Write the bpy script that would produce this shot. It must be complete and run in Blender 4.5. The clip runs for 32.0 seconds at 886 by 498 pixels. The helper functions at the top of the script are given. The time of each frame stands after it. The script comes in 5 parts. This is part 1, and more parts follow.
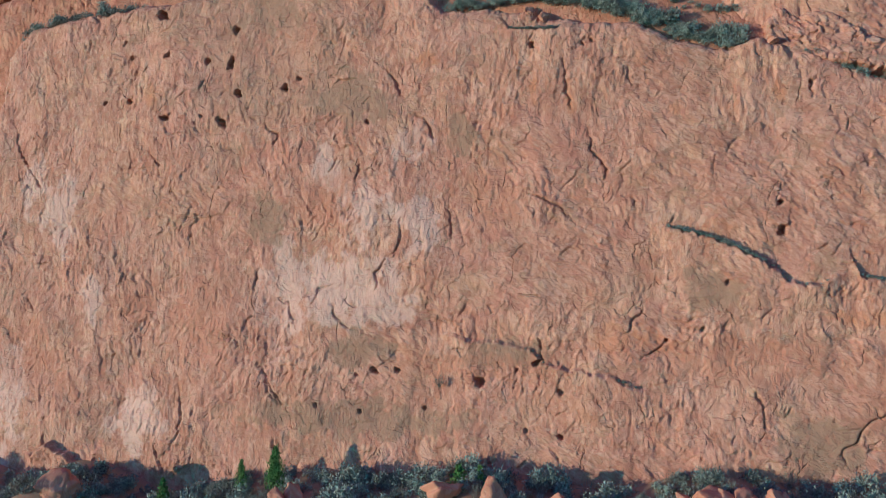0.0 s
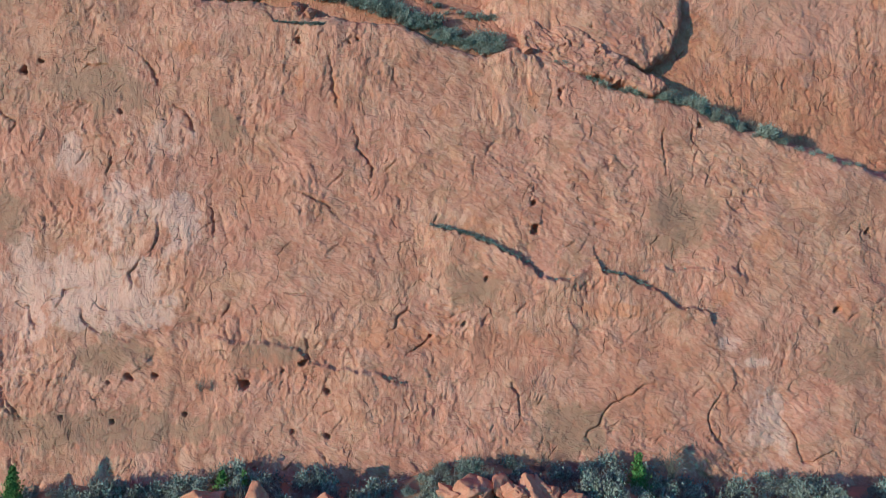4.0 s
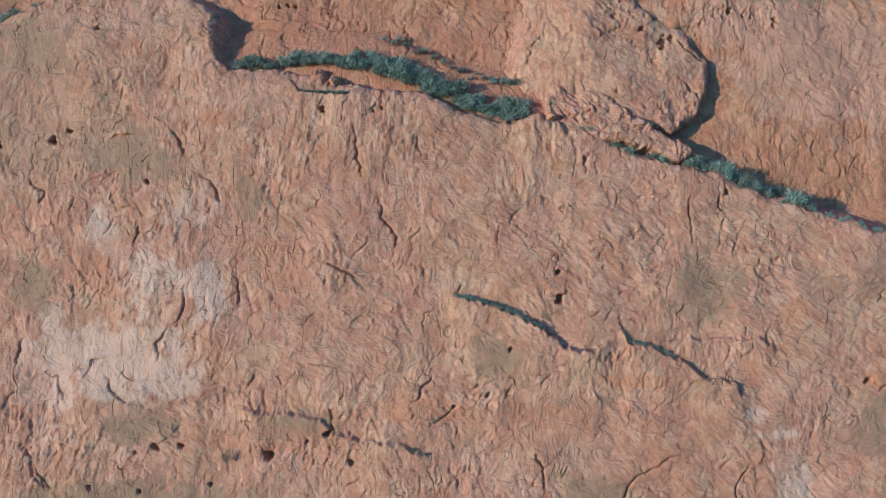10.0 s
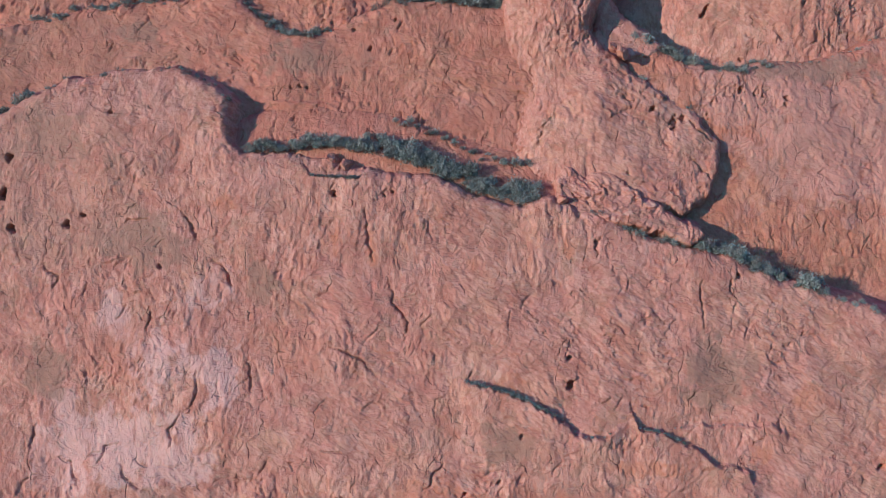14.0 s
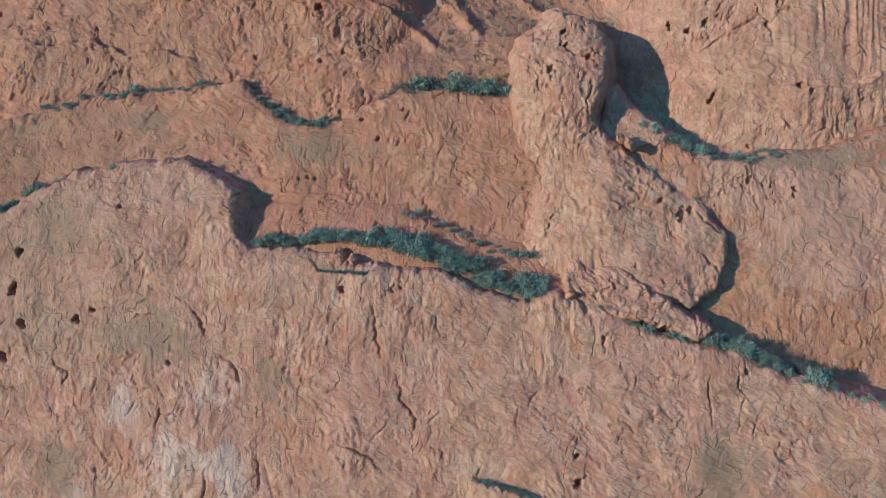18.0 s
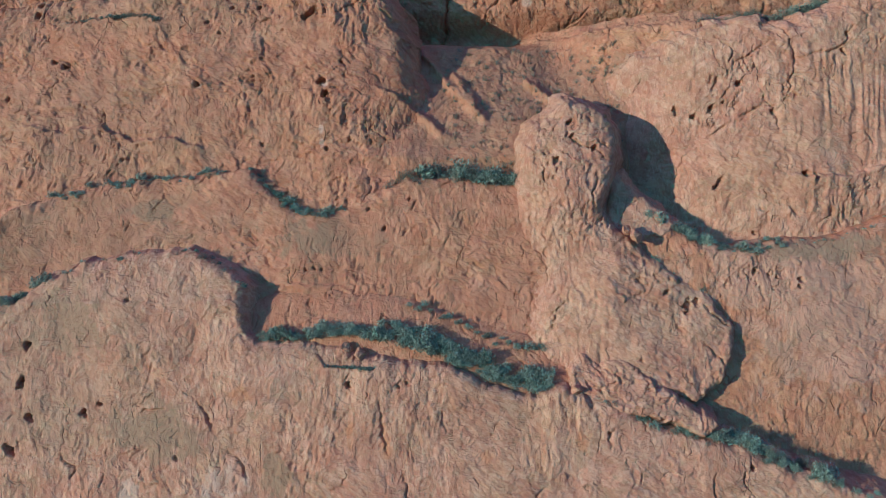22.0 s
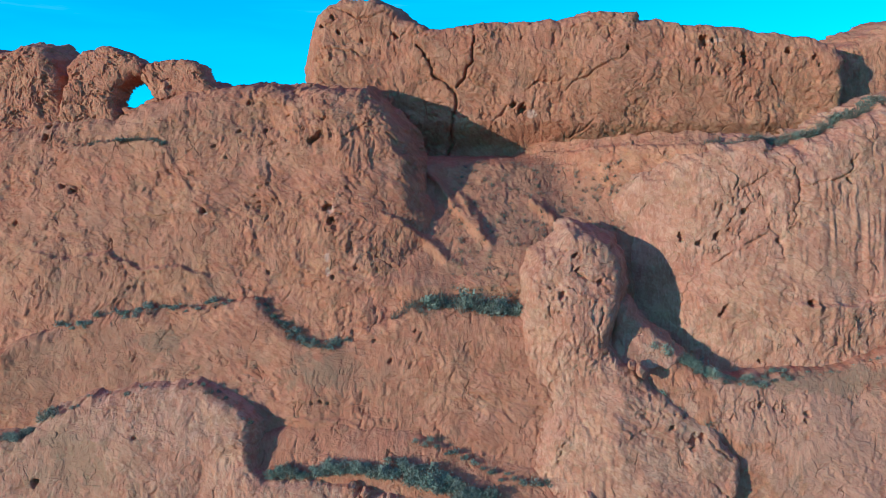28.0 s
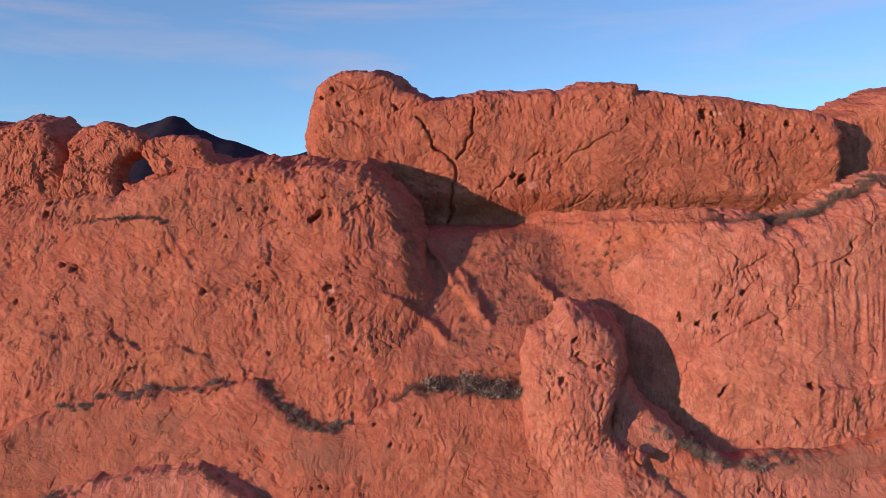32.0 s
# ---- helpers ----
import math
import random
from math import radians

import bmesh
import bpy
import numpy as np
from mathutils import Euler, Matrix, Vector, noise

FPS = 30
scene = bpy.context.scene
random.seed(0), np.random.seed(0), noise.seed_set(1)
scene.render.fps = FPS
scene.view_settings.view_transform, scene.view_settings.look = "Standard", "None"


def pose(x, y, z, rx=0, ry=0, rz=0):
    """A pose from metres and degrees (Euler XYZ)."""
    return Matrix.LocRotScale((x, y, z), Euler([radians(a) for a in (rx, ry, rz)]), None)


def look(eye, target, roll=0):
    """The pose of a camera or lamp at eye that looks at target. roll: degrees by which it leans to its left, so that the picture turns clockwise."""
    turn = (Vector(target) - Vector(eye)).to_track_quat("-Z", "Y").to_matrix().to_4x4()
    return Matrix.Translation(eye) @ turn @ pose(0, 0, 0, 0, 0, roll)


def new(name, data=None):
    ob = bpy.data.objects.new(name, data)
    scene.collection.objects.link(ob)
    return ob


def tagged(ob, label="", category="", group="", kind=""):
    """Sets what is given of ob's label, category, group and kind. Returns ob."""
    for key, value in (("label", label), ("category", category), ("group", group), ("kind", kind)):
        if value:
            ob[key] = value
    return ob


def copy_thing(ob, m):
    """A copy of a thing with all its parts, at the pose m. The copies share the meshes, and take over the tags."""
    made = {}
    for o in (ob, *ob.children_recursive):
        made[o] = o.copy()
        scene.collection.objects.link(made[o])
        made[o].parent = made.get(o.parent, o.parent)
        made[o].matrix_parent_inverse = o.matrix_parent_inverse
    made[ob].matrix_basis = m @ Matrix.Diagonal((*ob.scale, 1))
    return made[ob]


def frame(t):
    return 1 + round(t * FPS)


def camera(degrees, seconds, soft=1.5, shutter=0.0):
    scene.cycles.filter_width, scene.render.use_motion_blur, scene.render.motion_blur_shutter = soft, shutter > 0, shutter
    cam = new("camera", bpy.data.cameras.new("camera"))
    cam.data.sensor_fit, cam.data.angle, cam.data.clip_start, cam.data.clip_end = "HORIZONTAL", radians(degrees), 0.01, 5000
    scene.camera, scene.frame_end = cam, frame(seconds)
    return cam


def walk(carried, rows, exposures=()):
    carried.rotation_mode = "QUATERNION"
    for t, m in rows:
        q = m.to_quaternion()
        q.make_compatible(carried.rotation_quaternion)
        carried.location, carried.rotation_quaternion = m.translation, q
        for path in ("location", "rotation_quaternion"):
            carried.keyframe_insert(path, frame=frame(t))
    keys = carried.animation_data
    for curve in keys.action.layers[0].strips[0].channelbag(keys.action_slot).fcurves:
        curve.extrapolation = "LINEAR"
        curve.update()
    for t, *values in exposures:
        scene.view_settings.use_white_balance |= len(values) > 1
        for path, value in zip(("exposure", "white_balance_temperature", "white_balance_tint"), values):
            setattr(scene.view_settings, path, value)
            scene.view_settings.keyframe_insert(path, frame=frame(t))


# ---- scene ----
cam = camera(56.13, 32.0, soft=0.9)
PATH = [
    (0, -0.61, -60.49, 20.46, 89.65, 0.00, 12.80),
    (0.5, -0.66, -60.53, 20.38, 89.60, 0.00, 13.14),
    (0.7, -0.58, -60.50, 20.32, 89.61, 0.00, 11.50),
    (0.9, -0.53, -60.44, 20.27, 89.64, 0.00, 8.05),
    (1, -0.58, -60.39, 20.26, 89.65, 0.00, 6.36),
    (1.2, -0.45, -60.31, 20.24, 89.65, 0.00, 2.89),
    (1.5, -0.10, -60.21, 20.24, 89.65, 0.00, -1.51),
    (1.7, 0.02, -60.19, 20.27, 89.63, 0.00, -2.95),
    (2, 0.08, -60.20, 20.32, 89.61, 0.00, -3.36),
    (2.5, 0.09, -60.17, 20.33, 89.60, 0.00, -3.17),
    (3, 0.08, -60.15, 20.36, 89.58, 0.00, -2.98),
    (3.5, 0.06, -60.12, 20.41, 89.55, 0.00, -2.80),
    (5.5, -0.00, -60.06, 20.80, 89.48, 0.00, -2.08),
    (6, 0.00, -60.04, 21.02, 89.50, 0.00, -1.90),
    (6.5, 0.02, -60.02, 21.32, 89.52, 0.00, -1.72),
    (7, 0.03, -60.00, 21.73, 89.53, 0.00, -1.57),
    (7.5, 0.03, -59.99, 22.25, 89.52, 0.00, -1.45),
    (8, 0.02, -59.98, 22.93, 89.50, 0.00, -1.35),
    (8.5, 0.03, -59.97, 23.75, 89.48, 0.00, -1.24),
    (9, 0.06, -59.95, 24.64, 89.47, 0.00, -1.13),
    (9.5, 0.09, -59.94, 25.50, 89.47, 0.00, -1.02),
    (10, 0.13, -59.93, 26.35, 89.48, 0.00, -0.90),
    (10.5, 0.16, -59.92, 27.18, 89.51, 0.00, -0.79),
    (11, 0.18, -59.92, 28.02, 89.52, 0.00, -0.69),
    (11.5, 0.20, -59.92, 28.86, 89.52, 0.00, -0.59),
    (12, 0.20, -59.92, 29.71, 89.50, 0.00, -0.49),
    (12.5, 0.17, -59.92, 30.60, 89.49, 0.00, -0.41),
    (13, 0.12, -59.92, 31.54, 89.49, 0.00, -0.34),
    (13.5, 0.07, -59.91, 32.52, 89.49, 0.00, -0.29),
    (14, 0.02, -59.91, 33.53, 89.50, 0.00, -0.23),
    (14.5, -0.02, -59.92, 34.57, 89.49, 0.00, -0.17),
    (16.5, -0.03, -59.88, 38.75, 89.46, 0.00, 0.07),
    (17, -0.06, -59.88, 39.76, 89.46, 0.00, 0.10),
    (17.5, -0.09, -59.90, 40.76, 89.47, 0.00, 0.14),
    (18, -0.13, -59.94, 41.75, 89.49, 0.00, 0.18),
    (18.5, -0.17, -59.97, 42.73, 89.49, 0.00, 0.20),
    (19, -0.21, -59.99, 43.74, 89.50, 0.00, 0.21),
    (19.5, -0.24, -60.02, 44.75, 89.51, 0.00, 0.23),
    (20, -0.29, -60.03, 45.77, 89.53, 0.00, 0.24),
    (20.5, -0.33, -60.03, 46.79, 89.55, 0.00, 0.26),
    (21, -0.37, -60.03, 47.81, 89.57, 0.00, 0.30),
    (21.5, -0.38, -60.03, 48.83, 89.58, 0.00, 0.35),
    (22, -0.38, -60.02, 49.87, 89.57, 0.00, 0.41),
    (22.5, -0.36, -60.01, 50.92, 89.55, 0.00, 0.47),
    (23, -0.33, -60.00, 51.96, 89.53, 0.00, 0.54),
    (23.5, -0.33, -60.00, 52.96, 89.53, 0.00, 0.59),
    (24, -0.36, -60.01, 53.95, 89.56, 0.00, 0.61),
    (24.5, -0.40, -60.02, 54.92, 89.58, 0.00, 0.63),
    (25, -0.43, -60.03, 55.89, 89.61, 0.00, 0.64),
    (25.5, -0.47, -60.02, 56.88, 89.63, 0.00, 0.65),
    (27.5, -0.64, -60.05, 60.90, 89.63, 0.00, 0.61),
    (28, -0.61, -60.06, 61.94, 89.64, 0.00, 0.64),
    (28.5, -0.57, -60.08, 62.96, 89.65, 0.00, 0.67),
    (29, -0.54, -60.10, 63.97, 89.68, 0.00, 0.69),
    (29.5, -0.56, -60.11, 64.96, 89.70, 0.00, 0.68),
    (30, -0.63, -60.13, 65.94, 89.70, 0.00, 0.63),
    (30.5, -0.69, -60.13, 66.93, 89.71, 0.00, 0.57),
    (31, -0.72, -60.14, 67.92, 89.71, 0.00, 0.55),
    (31.5, -0.74, -60.17, 68.82, 89.72, 0.00, 0.55),
    (32, -0.75, -60.20, 69.58, 89.72, 0.00, 0.55),
]
LOOKS = [(0, -0.06, 5750, -18), (7, 0.06, 5600, -18), (9.3, 0.02, 5200, -31), (13, -0.10, 5850, 19), (16, -0.03, 5150, -26), (22, -0.08, 5200, -30), (25.5, -0.03, 5050, -30), (28, -0.08, 5450, -21), (29, -0.20, 7250, 16), (30, -0.22, 8900, 38), (32, -0.46, 10900, 70)]
walk(cam, [(t, pose(*p)) for t, *p in PATH], LOOKS)

# ---- sky, sun ----
SUN_WAY = Vector((0.79, 0.60, -0.075)).normalized()
world = bpy.data.worlds.new("sky")
scene.world = world
world.use_nodes = True
wn, wl = world.node_tree.nodes, world.node_tree.links
sky = wn.new("ShaderNodeTexSky")
sky.sky_type = "NISHITA"
sky.sun_disc = False
sky.sun_elevation = radians(14)
sky.sun_rotation = math.atan2(-SUN_WAY.x, -SUN_WAY.y)
sky.altitude = 1900
wn["Background"].inputs["Strength"].default_value = 0.10
deep = wn.new("ShaderNodeMix")
deep.data_type, deep.blend_type = "RGBA", "MULTIPLY"
deep.inputs[0].default_value = 1.0
way = wn.new("ShaderNodeTexCoord")
split = wn.new("ShaderNodeSeparateXYZ")
wl.new(way.outputs["Generated"], split.inputs[0])
high = wn.new("ShaderNodeMapRange")
high.inputs["From Min"].default_value, high.inputs["From Max"].default_value = 0.28, 0.46
wl.new(split.outputs["Z"], high.inputs["Value"])
hue = wn.new("ShaderNodeMix")
hue.data_type = "RGBA"
hue.inputs[6].default_value, hue.inputs[7].default_value = (0.16, 2.3, 3.4, 1), (2.25, 0.86, 2.5, 1)
wl.new(high.outputs["Result"], hue.inputs[0])
wl.new(hue.outputs[2], deep.inputs[7])
wl.new(sky.outputs["Color"], deep.inputs[6])
veil_at = wn.new("ShaderNodeMapping")
veil_at.inputs["Scale"].default_value, veil_at.inputs["Rotation"].default_value = (3.0, 3.0, 26.0), (0, radians(6), 0)
wl.new(way.outputs["Generated"], veil_at.inputs["Vector"])
veil = wn.new("ShaderNodeTexNoise")
veil.inputs["Scale"].default_value, veil.inputs["Detail"].default_value = 1.0, 6.0
veil.inputs["Roughness"].default_value, veil.inputs["Distortion"].default_value = 0.55, 0.5
wl.new(veil_at.outputs["Vector"], veil.inputs["Vector"])
thin = wn.new("ShaderNodeMapRange")
thin.inputs["From Min"].default_value, thin.inputs["From Max"].default_value, thin.inputs["To Max"].default_value = 0.48, 0.78, 0.30
wl.new(veil.outputs["Fac"], thin.inputs["Value"])
cirrus = wn.new("ShaderNodeMix")
cirrus.data_type = "RGBA"
cirrus.inputs[7].default_value = (6.5, 8.5, 9.5, 1)
wl.new(thin.outputs["Result"], cirrus.inputs[0])
wl.new(deep.outputs[2], cirrus.inputs[6])
wl.new(cirrus.outputs[2], wn["Background"].inputs["Color"])
sun_data = bpy.data.lights.new("sun", "SUN")
sun_data.energy = 5.0
sun_data.angle = radians(0.6)
sun_data.color = (1.0, 0.90, 0.79)
sun = new("sun", sun_data)
sun.matrix_world = look((-80, -60, 60), Vector((-80, -60, 60)) + SUN_WAY)


# ---- noise and shapes ----
DICE = np.random.RandomState(4711)
TURNS = DICE.uniform(0, 2 * np.pi, 65536)
GRAD_U, GRAD_V = np.cos(TURNS).astype(np.float32), np.sin(TURNS).astype(np.float32)
CHANCE = [DICE.random_sample(65536).astype(np.float32) for _ in range(3)]


def lattice(x, y, seed):
    """Gradient noise on a plane, about -1 to 1."""
    x, y = np.asarray(x, np.float32), np.asarray(y, np.float32)
    fx, fy = np.floor(x), np.floor(y)
    u, v = x - fx, y - fy
    xi, yi = fx.astype(np.int32) + 37 * seed, fy.astype(np.int32) + 91 * seed

    def corner(i, j):
        h = ((xi + i) & 255) * 256 + ((yi + j) & 255)
        return GRAD_U[h] * (u - i) + GRAD_V[h] * (v - j)

    su, sv = u * u * u * (u * (6 * u - 15) + 10), v * v * v * (v * (6 * v - 15) + 10)
    top = corner(0, 0) * (1 - su) + corner(1, 0) * su
    low = corner(0, 1) * (1 - su) + corner(1, 1) * su
    return 1.5 * (top * (1 - sv) + low * sv)


def fbm(x, y, seed, octaves=4, gain=0.5):
    total, amp = 0, 1.0
    for o in range(octaves):
        total = total + amp * lattice(x * 2**o, y * 2**o, seed + 17 * o)
        amp *= gain
    return total


def ridged(x, y, seed, octaves=3):
    total, amp = 0, 1.0
    for o in range(octaves):
        total = total + amp * (1 - 2 * np.abs(lattice(x * 2**o, y * 2**o, seed + 31 * o)))
        amp *= 0.5
    return total


def step(a, b, v):
    s = np.clip((v - a) / (b - a), 0, 1)
    return s * s * (3 - 2 * s)


def line_distance(px, pz, pts):
    """Distance to a polyline, and how far along it (0 to 1) the nearest place lies."""
    best, along = np.full(px.shape, 1e9), np.zeros(px.shape)
    n = len(pts) - 1
    for k, ((ax, az), (bx, bz)) in enumerate(zip(pts, pts[1:])):
        dx, dz = bx - ax, bz - az
        s = np.clip(((px - ax) * dx + (pz - az) * dz) / (dx * dx + dz * dz + 1e-9), 0, 1)
        d = np.hypot(px - ax - s * dx, pz - az - s * dz)
        near = d < best
        best, along = np.where(near, d, best), np.where(near, (k + s) / n, along)
    return best, along


def inside_distance(px, pz, pts):
    """Distance to a closed outline, positive inside it."""
    d, _ = line_distance(px, pz, [*pts, pts[0]])
    inside = np.zeros(px.shape, bool)
    for (ax, az), (bx, bz) in zip(pts, [*pts[1:], pts[0]]):
        cross = (az > pz) != (bz > pz)
        inside ^= cross & (px < (bx - ax) * (pz - az) / (bz - az + 1e-12) + ax)
    return np.where(inside, d, -d)


# ---- materials ----
def material(name, rough=0.9):
    m = bpy.data.materials.new(name)
    m.use_nodes = True
    b = m.node_tree.nodes["Principled BSDF"]
    b.inputs["Roughness"].default_value = rough
    b.inputs["Specular IOR Level"].default_value = 0.2
    return m, m.node_tree.nodes, m.node_tree.links, b


def mix_color(nodes, links, fac, a, b):
    n = nodes.new("ShaderNodeMix")
    n.data_type = "RGBA"
    for sock, value in ((n.inputs[0], fac), (n.inputs[6], a), (n.inputs[7], b)):
        if isinstance(value, bpy.types.NodeSocket):
            links.new(value, sock)
        else:
            sock.default_value = value if isinstance(value, float) else (*value, 1)
    return n.outputs[2]


def noise_node(nodes, links, scale, detail=4.0, squash=(1, 1, 1), rough=0.55, distort=0.0, turn=0.0):
    """Noise in metres, turned in the plane of the face and then stretched."""
    co = nodes.new("ShaderNodeTexCoord")
    lean = nodes.new("ShaderNodeMapping")
    lean.inputs["Rotation"].default_value = (0, radians(turn), 0)
    links.new(co.outputs["Object"], lean.inputs["Vector"])
    mp = nodes.new("ShaderNodeMapping")
    mp.inputs["Scale"].default_value = squash
    links.new(lean.outputs["Vector"], mp.inputs["Vector"])
    n = nodes.new("ShaderNodeTexNoise")
    n.inputs["Scale"].default_value, n.inputs["Detail"].default_value = scale, detail
    n.inputs["Roughness"].default_value, n.inputs["Distortion"].default_value = rough, distort
    links.new(mp.outputs["Vector"], n.inputs["Vector"])
    return n.outputs["Fac"]


def ramp(nodes, links, fac, lo, hi):
    n = nodes.new("ShaderNodeMapRange")
    n.inputs["From Min"].default_value, n.inputs["From Max"].default_value = lo, hi
    links.new(fac, n.inputs["Value"])
    return n.outputs["Result"]


def times(nodes, links, a, b):
    n = nodes.new("ShaderNodeMath")
    n.operation = "MULTIPLY"
    for sock, value in ((n.inputs[0], a), (n.inputs[1], b)):
        if isinstance(value, bpy.types.NodeSocket):
            links.new(value, sock)
        else:
            sock.default_value = value
    return n.outputs[0]


def plus(nodes, links, a, b):
    n = nodes.new("ShaderNodeMath")
    links.new(a, n.inputs[0])
    links.new(b, n.inputs[1])
    return n.outputs[0]


def attribute(nodes, name):
    n = nodes.new("ShaderNodeAttribute")
    n.attribute_name = name
    return n.outputs["Fac"]


def crack_lines(nodes, links, scale, width):
    """Low along thin wandering lines between uneven cells, broken where a noise covers them."""
    co = nodes.new("ShaderNodeTexCoord")
    bend = nodes.new("ShaderNodeTexNoise")
    bend.inputs["Scale"].default_value, bend.inputs["Detail"].default_value = 0.9 * scale + 0.4, 5.0
    links.new(co.outputs["Object"], bend.inputs["Vector"])
    shift = nodes.new("ShaderNodeVectorMath")
    shift.operation = "MULTIPLY_ADD"
    shift.inputs[1].default_value = (1.6, 1.6, 1.6)
    links.new(bend.outputs["Color"], shift.inputs[0])
    links.new(co.outputs["Object"], shift.inputs[2])
    flat = nodes.new("ShaderNodeMapping")
    flat.inputs["Scale"].default_value, flat.inputs["Rotation"].default_value = (1.0, 0.4, 0.45), (0, radians(14), 0)
    links.new(shift.outputs[0], flat.inputs["Vector"])
    cell = nodes.new("ShaderNodeTexVoronoi")
    cell.feature = "DISTANCE_TO_EDGE"
    cell.inputs["Scale"].default_value = scale
    links.new(flat.outputs["Vector"], cell.inputs["Vector"])
    line = ramp(nodes, links, cell.outputs["Distance"], 0.0, width)
    cover = ramp(nodes, links, noise_node(nodes, links, 0.7 * scale + 0.2, 4), 0.37, 0.43)
    n = nodes.new("ShaderNodeMath")
    n.operation = "MAXIMUM"
    links.new(line, n.inputs[0])
    links.new(cover, n.inputs[1])
    return n.outputs[0]


def flakes(nodes, links, scale, squash, turn, wobble):
    """Uneven cells with ragged edges, each with a chance of its own."""
    co = nodes.new("ShaderNodeTexCoord")
    bend = nodes.new("ShaderNodeTexNoise")
    bend.inputs["Scale"].default_value, bend.inputs["Detail"].default_value, bend.inputs["Roughness"].default_value = 0.8 * scale, 5.0, 0.65
    links.new(co.outputs["Object"], bend.inputs["Vector"])
    shift = nodes.new("ShaderNodeVectorMath")
    shift.operation = "MULTIPLY_ADD"
    shift.inputs[1].default_value = (wobble, wobble, wobble)
    links.new(bend.outputs["Color"], shift.inputs[0])
    links.new(co.outputs["Object"], shift.inputs[2])
    lean = nodes.new("ShaderNodeMapping")
    lean.inputs["Rotation"].default_value = (0, radians(turn), 0)
    links.new(shift.outputs[0], lean.inputs["Vector"])
    flat = nodes.new("ShaderNodeMapping")
    flat.inputs["Scale"].default_value = squash
    links.new(lean.outputs["Vector"], flat.inputs["Vector"])
    cell = nodes.new("ShaderNodeTexVoronoi")
    cell.inputs["Scale"].default_value = scale
    links.new(flat.outputs["Vector"], cell.inputs["Vector"])
    part_of = nodes.new("ShaderNodeSeparateColor")
    links.new(cell.outputs["Color"], part_of.inputs[0])
    return part_of.outputs[0]


def blend(nodes, links, fac, a, b):
    n = nodes.new("ShaderNodeMix")
    for sock, value in ((n.inputs[0], fac), (n.inputs[2], a), (n.inputs[3], b)):
        links.new(value, sock)
    return n.outputs[0]


def rock_material(name, warm, dark, pale):
    m, nodes, links, b = material(name, 0.92)
    tan, pink = (warm[0], warm[1] * 1.08, warm[2] * 1.0), (warm[0] * 0.97, warm[1] * 0.88, warm[2] * 0.92)
    earth = (dark[0] * 0.86, dark[1] * 1.10, dark[2] * 1.08)
    zone = ramp(nodes, links, noise_node(nodes, links, 0.11, 6, (1, 1, 1.5), 0.6, 0.6, 25), 0.42, 0.58)
    broad = ramp(nodes, links, noise_node(nodes, links, 0.23, 7, (1, 1, 1.3), 0.62, 0.8, 35), 0.50, 0.57)
    moss = ramp(nodes, links, noise_node(nodes, links, 0.27, 8, (0.8, 1, 1.4), 0.62, 0.9, 20), 0.545, 0.58)
    mid = ramp(nodes, links, noise_node(nodes, links, 0.8, 8, (1, 1, 0.6), 0.65, 0.8), 0.46, 0.64)
    flow = ramp(nodes, links, noise_node(nodes, links, 1.0, 6, (0.5, 1, 1.7), 0.66, 1.0, -28), 0.50, 0.585)
    wisp = ramp(nodes, links, noise_node(nodes, links, 2.2, 4, (0.4, 1, 1.5), 0.6, 1.2, -40), 0.52, 0.60)
    fine = ramp(nodes, links, noise_node(nodes, links, 3.2, 8, (1, 1, 0.8), 0.75, 0.5), 0.52, 0.68)
    wet = ramp(nodes, links, noise_node(nodes, links, 0.16, 4, (1, 1, 0.8), 0.55), 0.44, 0.58)
    streak = times(nodes, links, wet, ramp(nodes, links, noise_node(nodes, links, 1.9, 6, (1.6, 1.6, 0.07), 0.65), 0.46, 0.58))
    hair = crack_lines(nodes, links, 0.42, 0.030)
    web = crack_lines(nodes, links, 1.15, 0.045)
    col = mix_color(nodes, links, zone, tan, pink)
    col = mix_color(nodes, links, times(nodes, links, broad, 0.75), col, dark)
    col = mix_color(nodes, links, times(nodes, links, mid, 0.25), col, pale)
    col = mix_color(nodes, links, times(nodes, links, flow, 0.3), col, pale)
    col = mix_color(nodes, links, times(nodes, links, moss, 0.7), col, earth)
    col = mix_color(nodes, links, times(nodes, links, wisp, 0.25), col, pale)
    col = mix_color(nodes, links, times(nodes, links, streak, 0.42), col, dark)
    # torn patches of dull maroon where the pale skin has come away
    bare = ramp(nodes, links, noise_node(nodes, links, 0.55, 7, (0.8, 1, 1.3), 0.6, 0.5, -20), 0.53, 0.57)
    col = mix_color(nodes, links, times(nodes, links, bare, 0.45), col, (dark[0] * 0.95, dark[1] * 0.92, dark[2] * 1.05))
    flake = attribute(nodes, "facet")
    col = mix_color(nodes, links, times(nodes, links, ramp(nodes, links, flake, 0.55, 0.90), 0.45), col, pale)
    col = mix_color(nodes, links, times(nodes, links, ramp(nodes, links, flake, 0.45, 0.10), 0.50), col, dark)
    # flakes that lie aslant or upright, in two sizes, with thin strokes painted as lit and shaded relief among them
    lean = attribute(nodes, "lean")
    large = blend(nodes, links, lean, flakes(nodes, links, 1.5, (1.0, 0.5, 0.45), 8, 0.4), flakes(nodes, links, 1.5, (0.45, 0.5, 1.1), -36, 0.4))
    small = blend(nodes, links, lean, flakes(nodes, links, 3.6, (1.0, 0.5, 0.45), 5, 0.18), flakes(nodes, links, 3.6, (0.42, 0.5, 1.1), -36, 0.18))
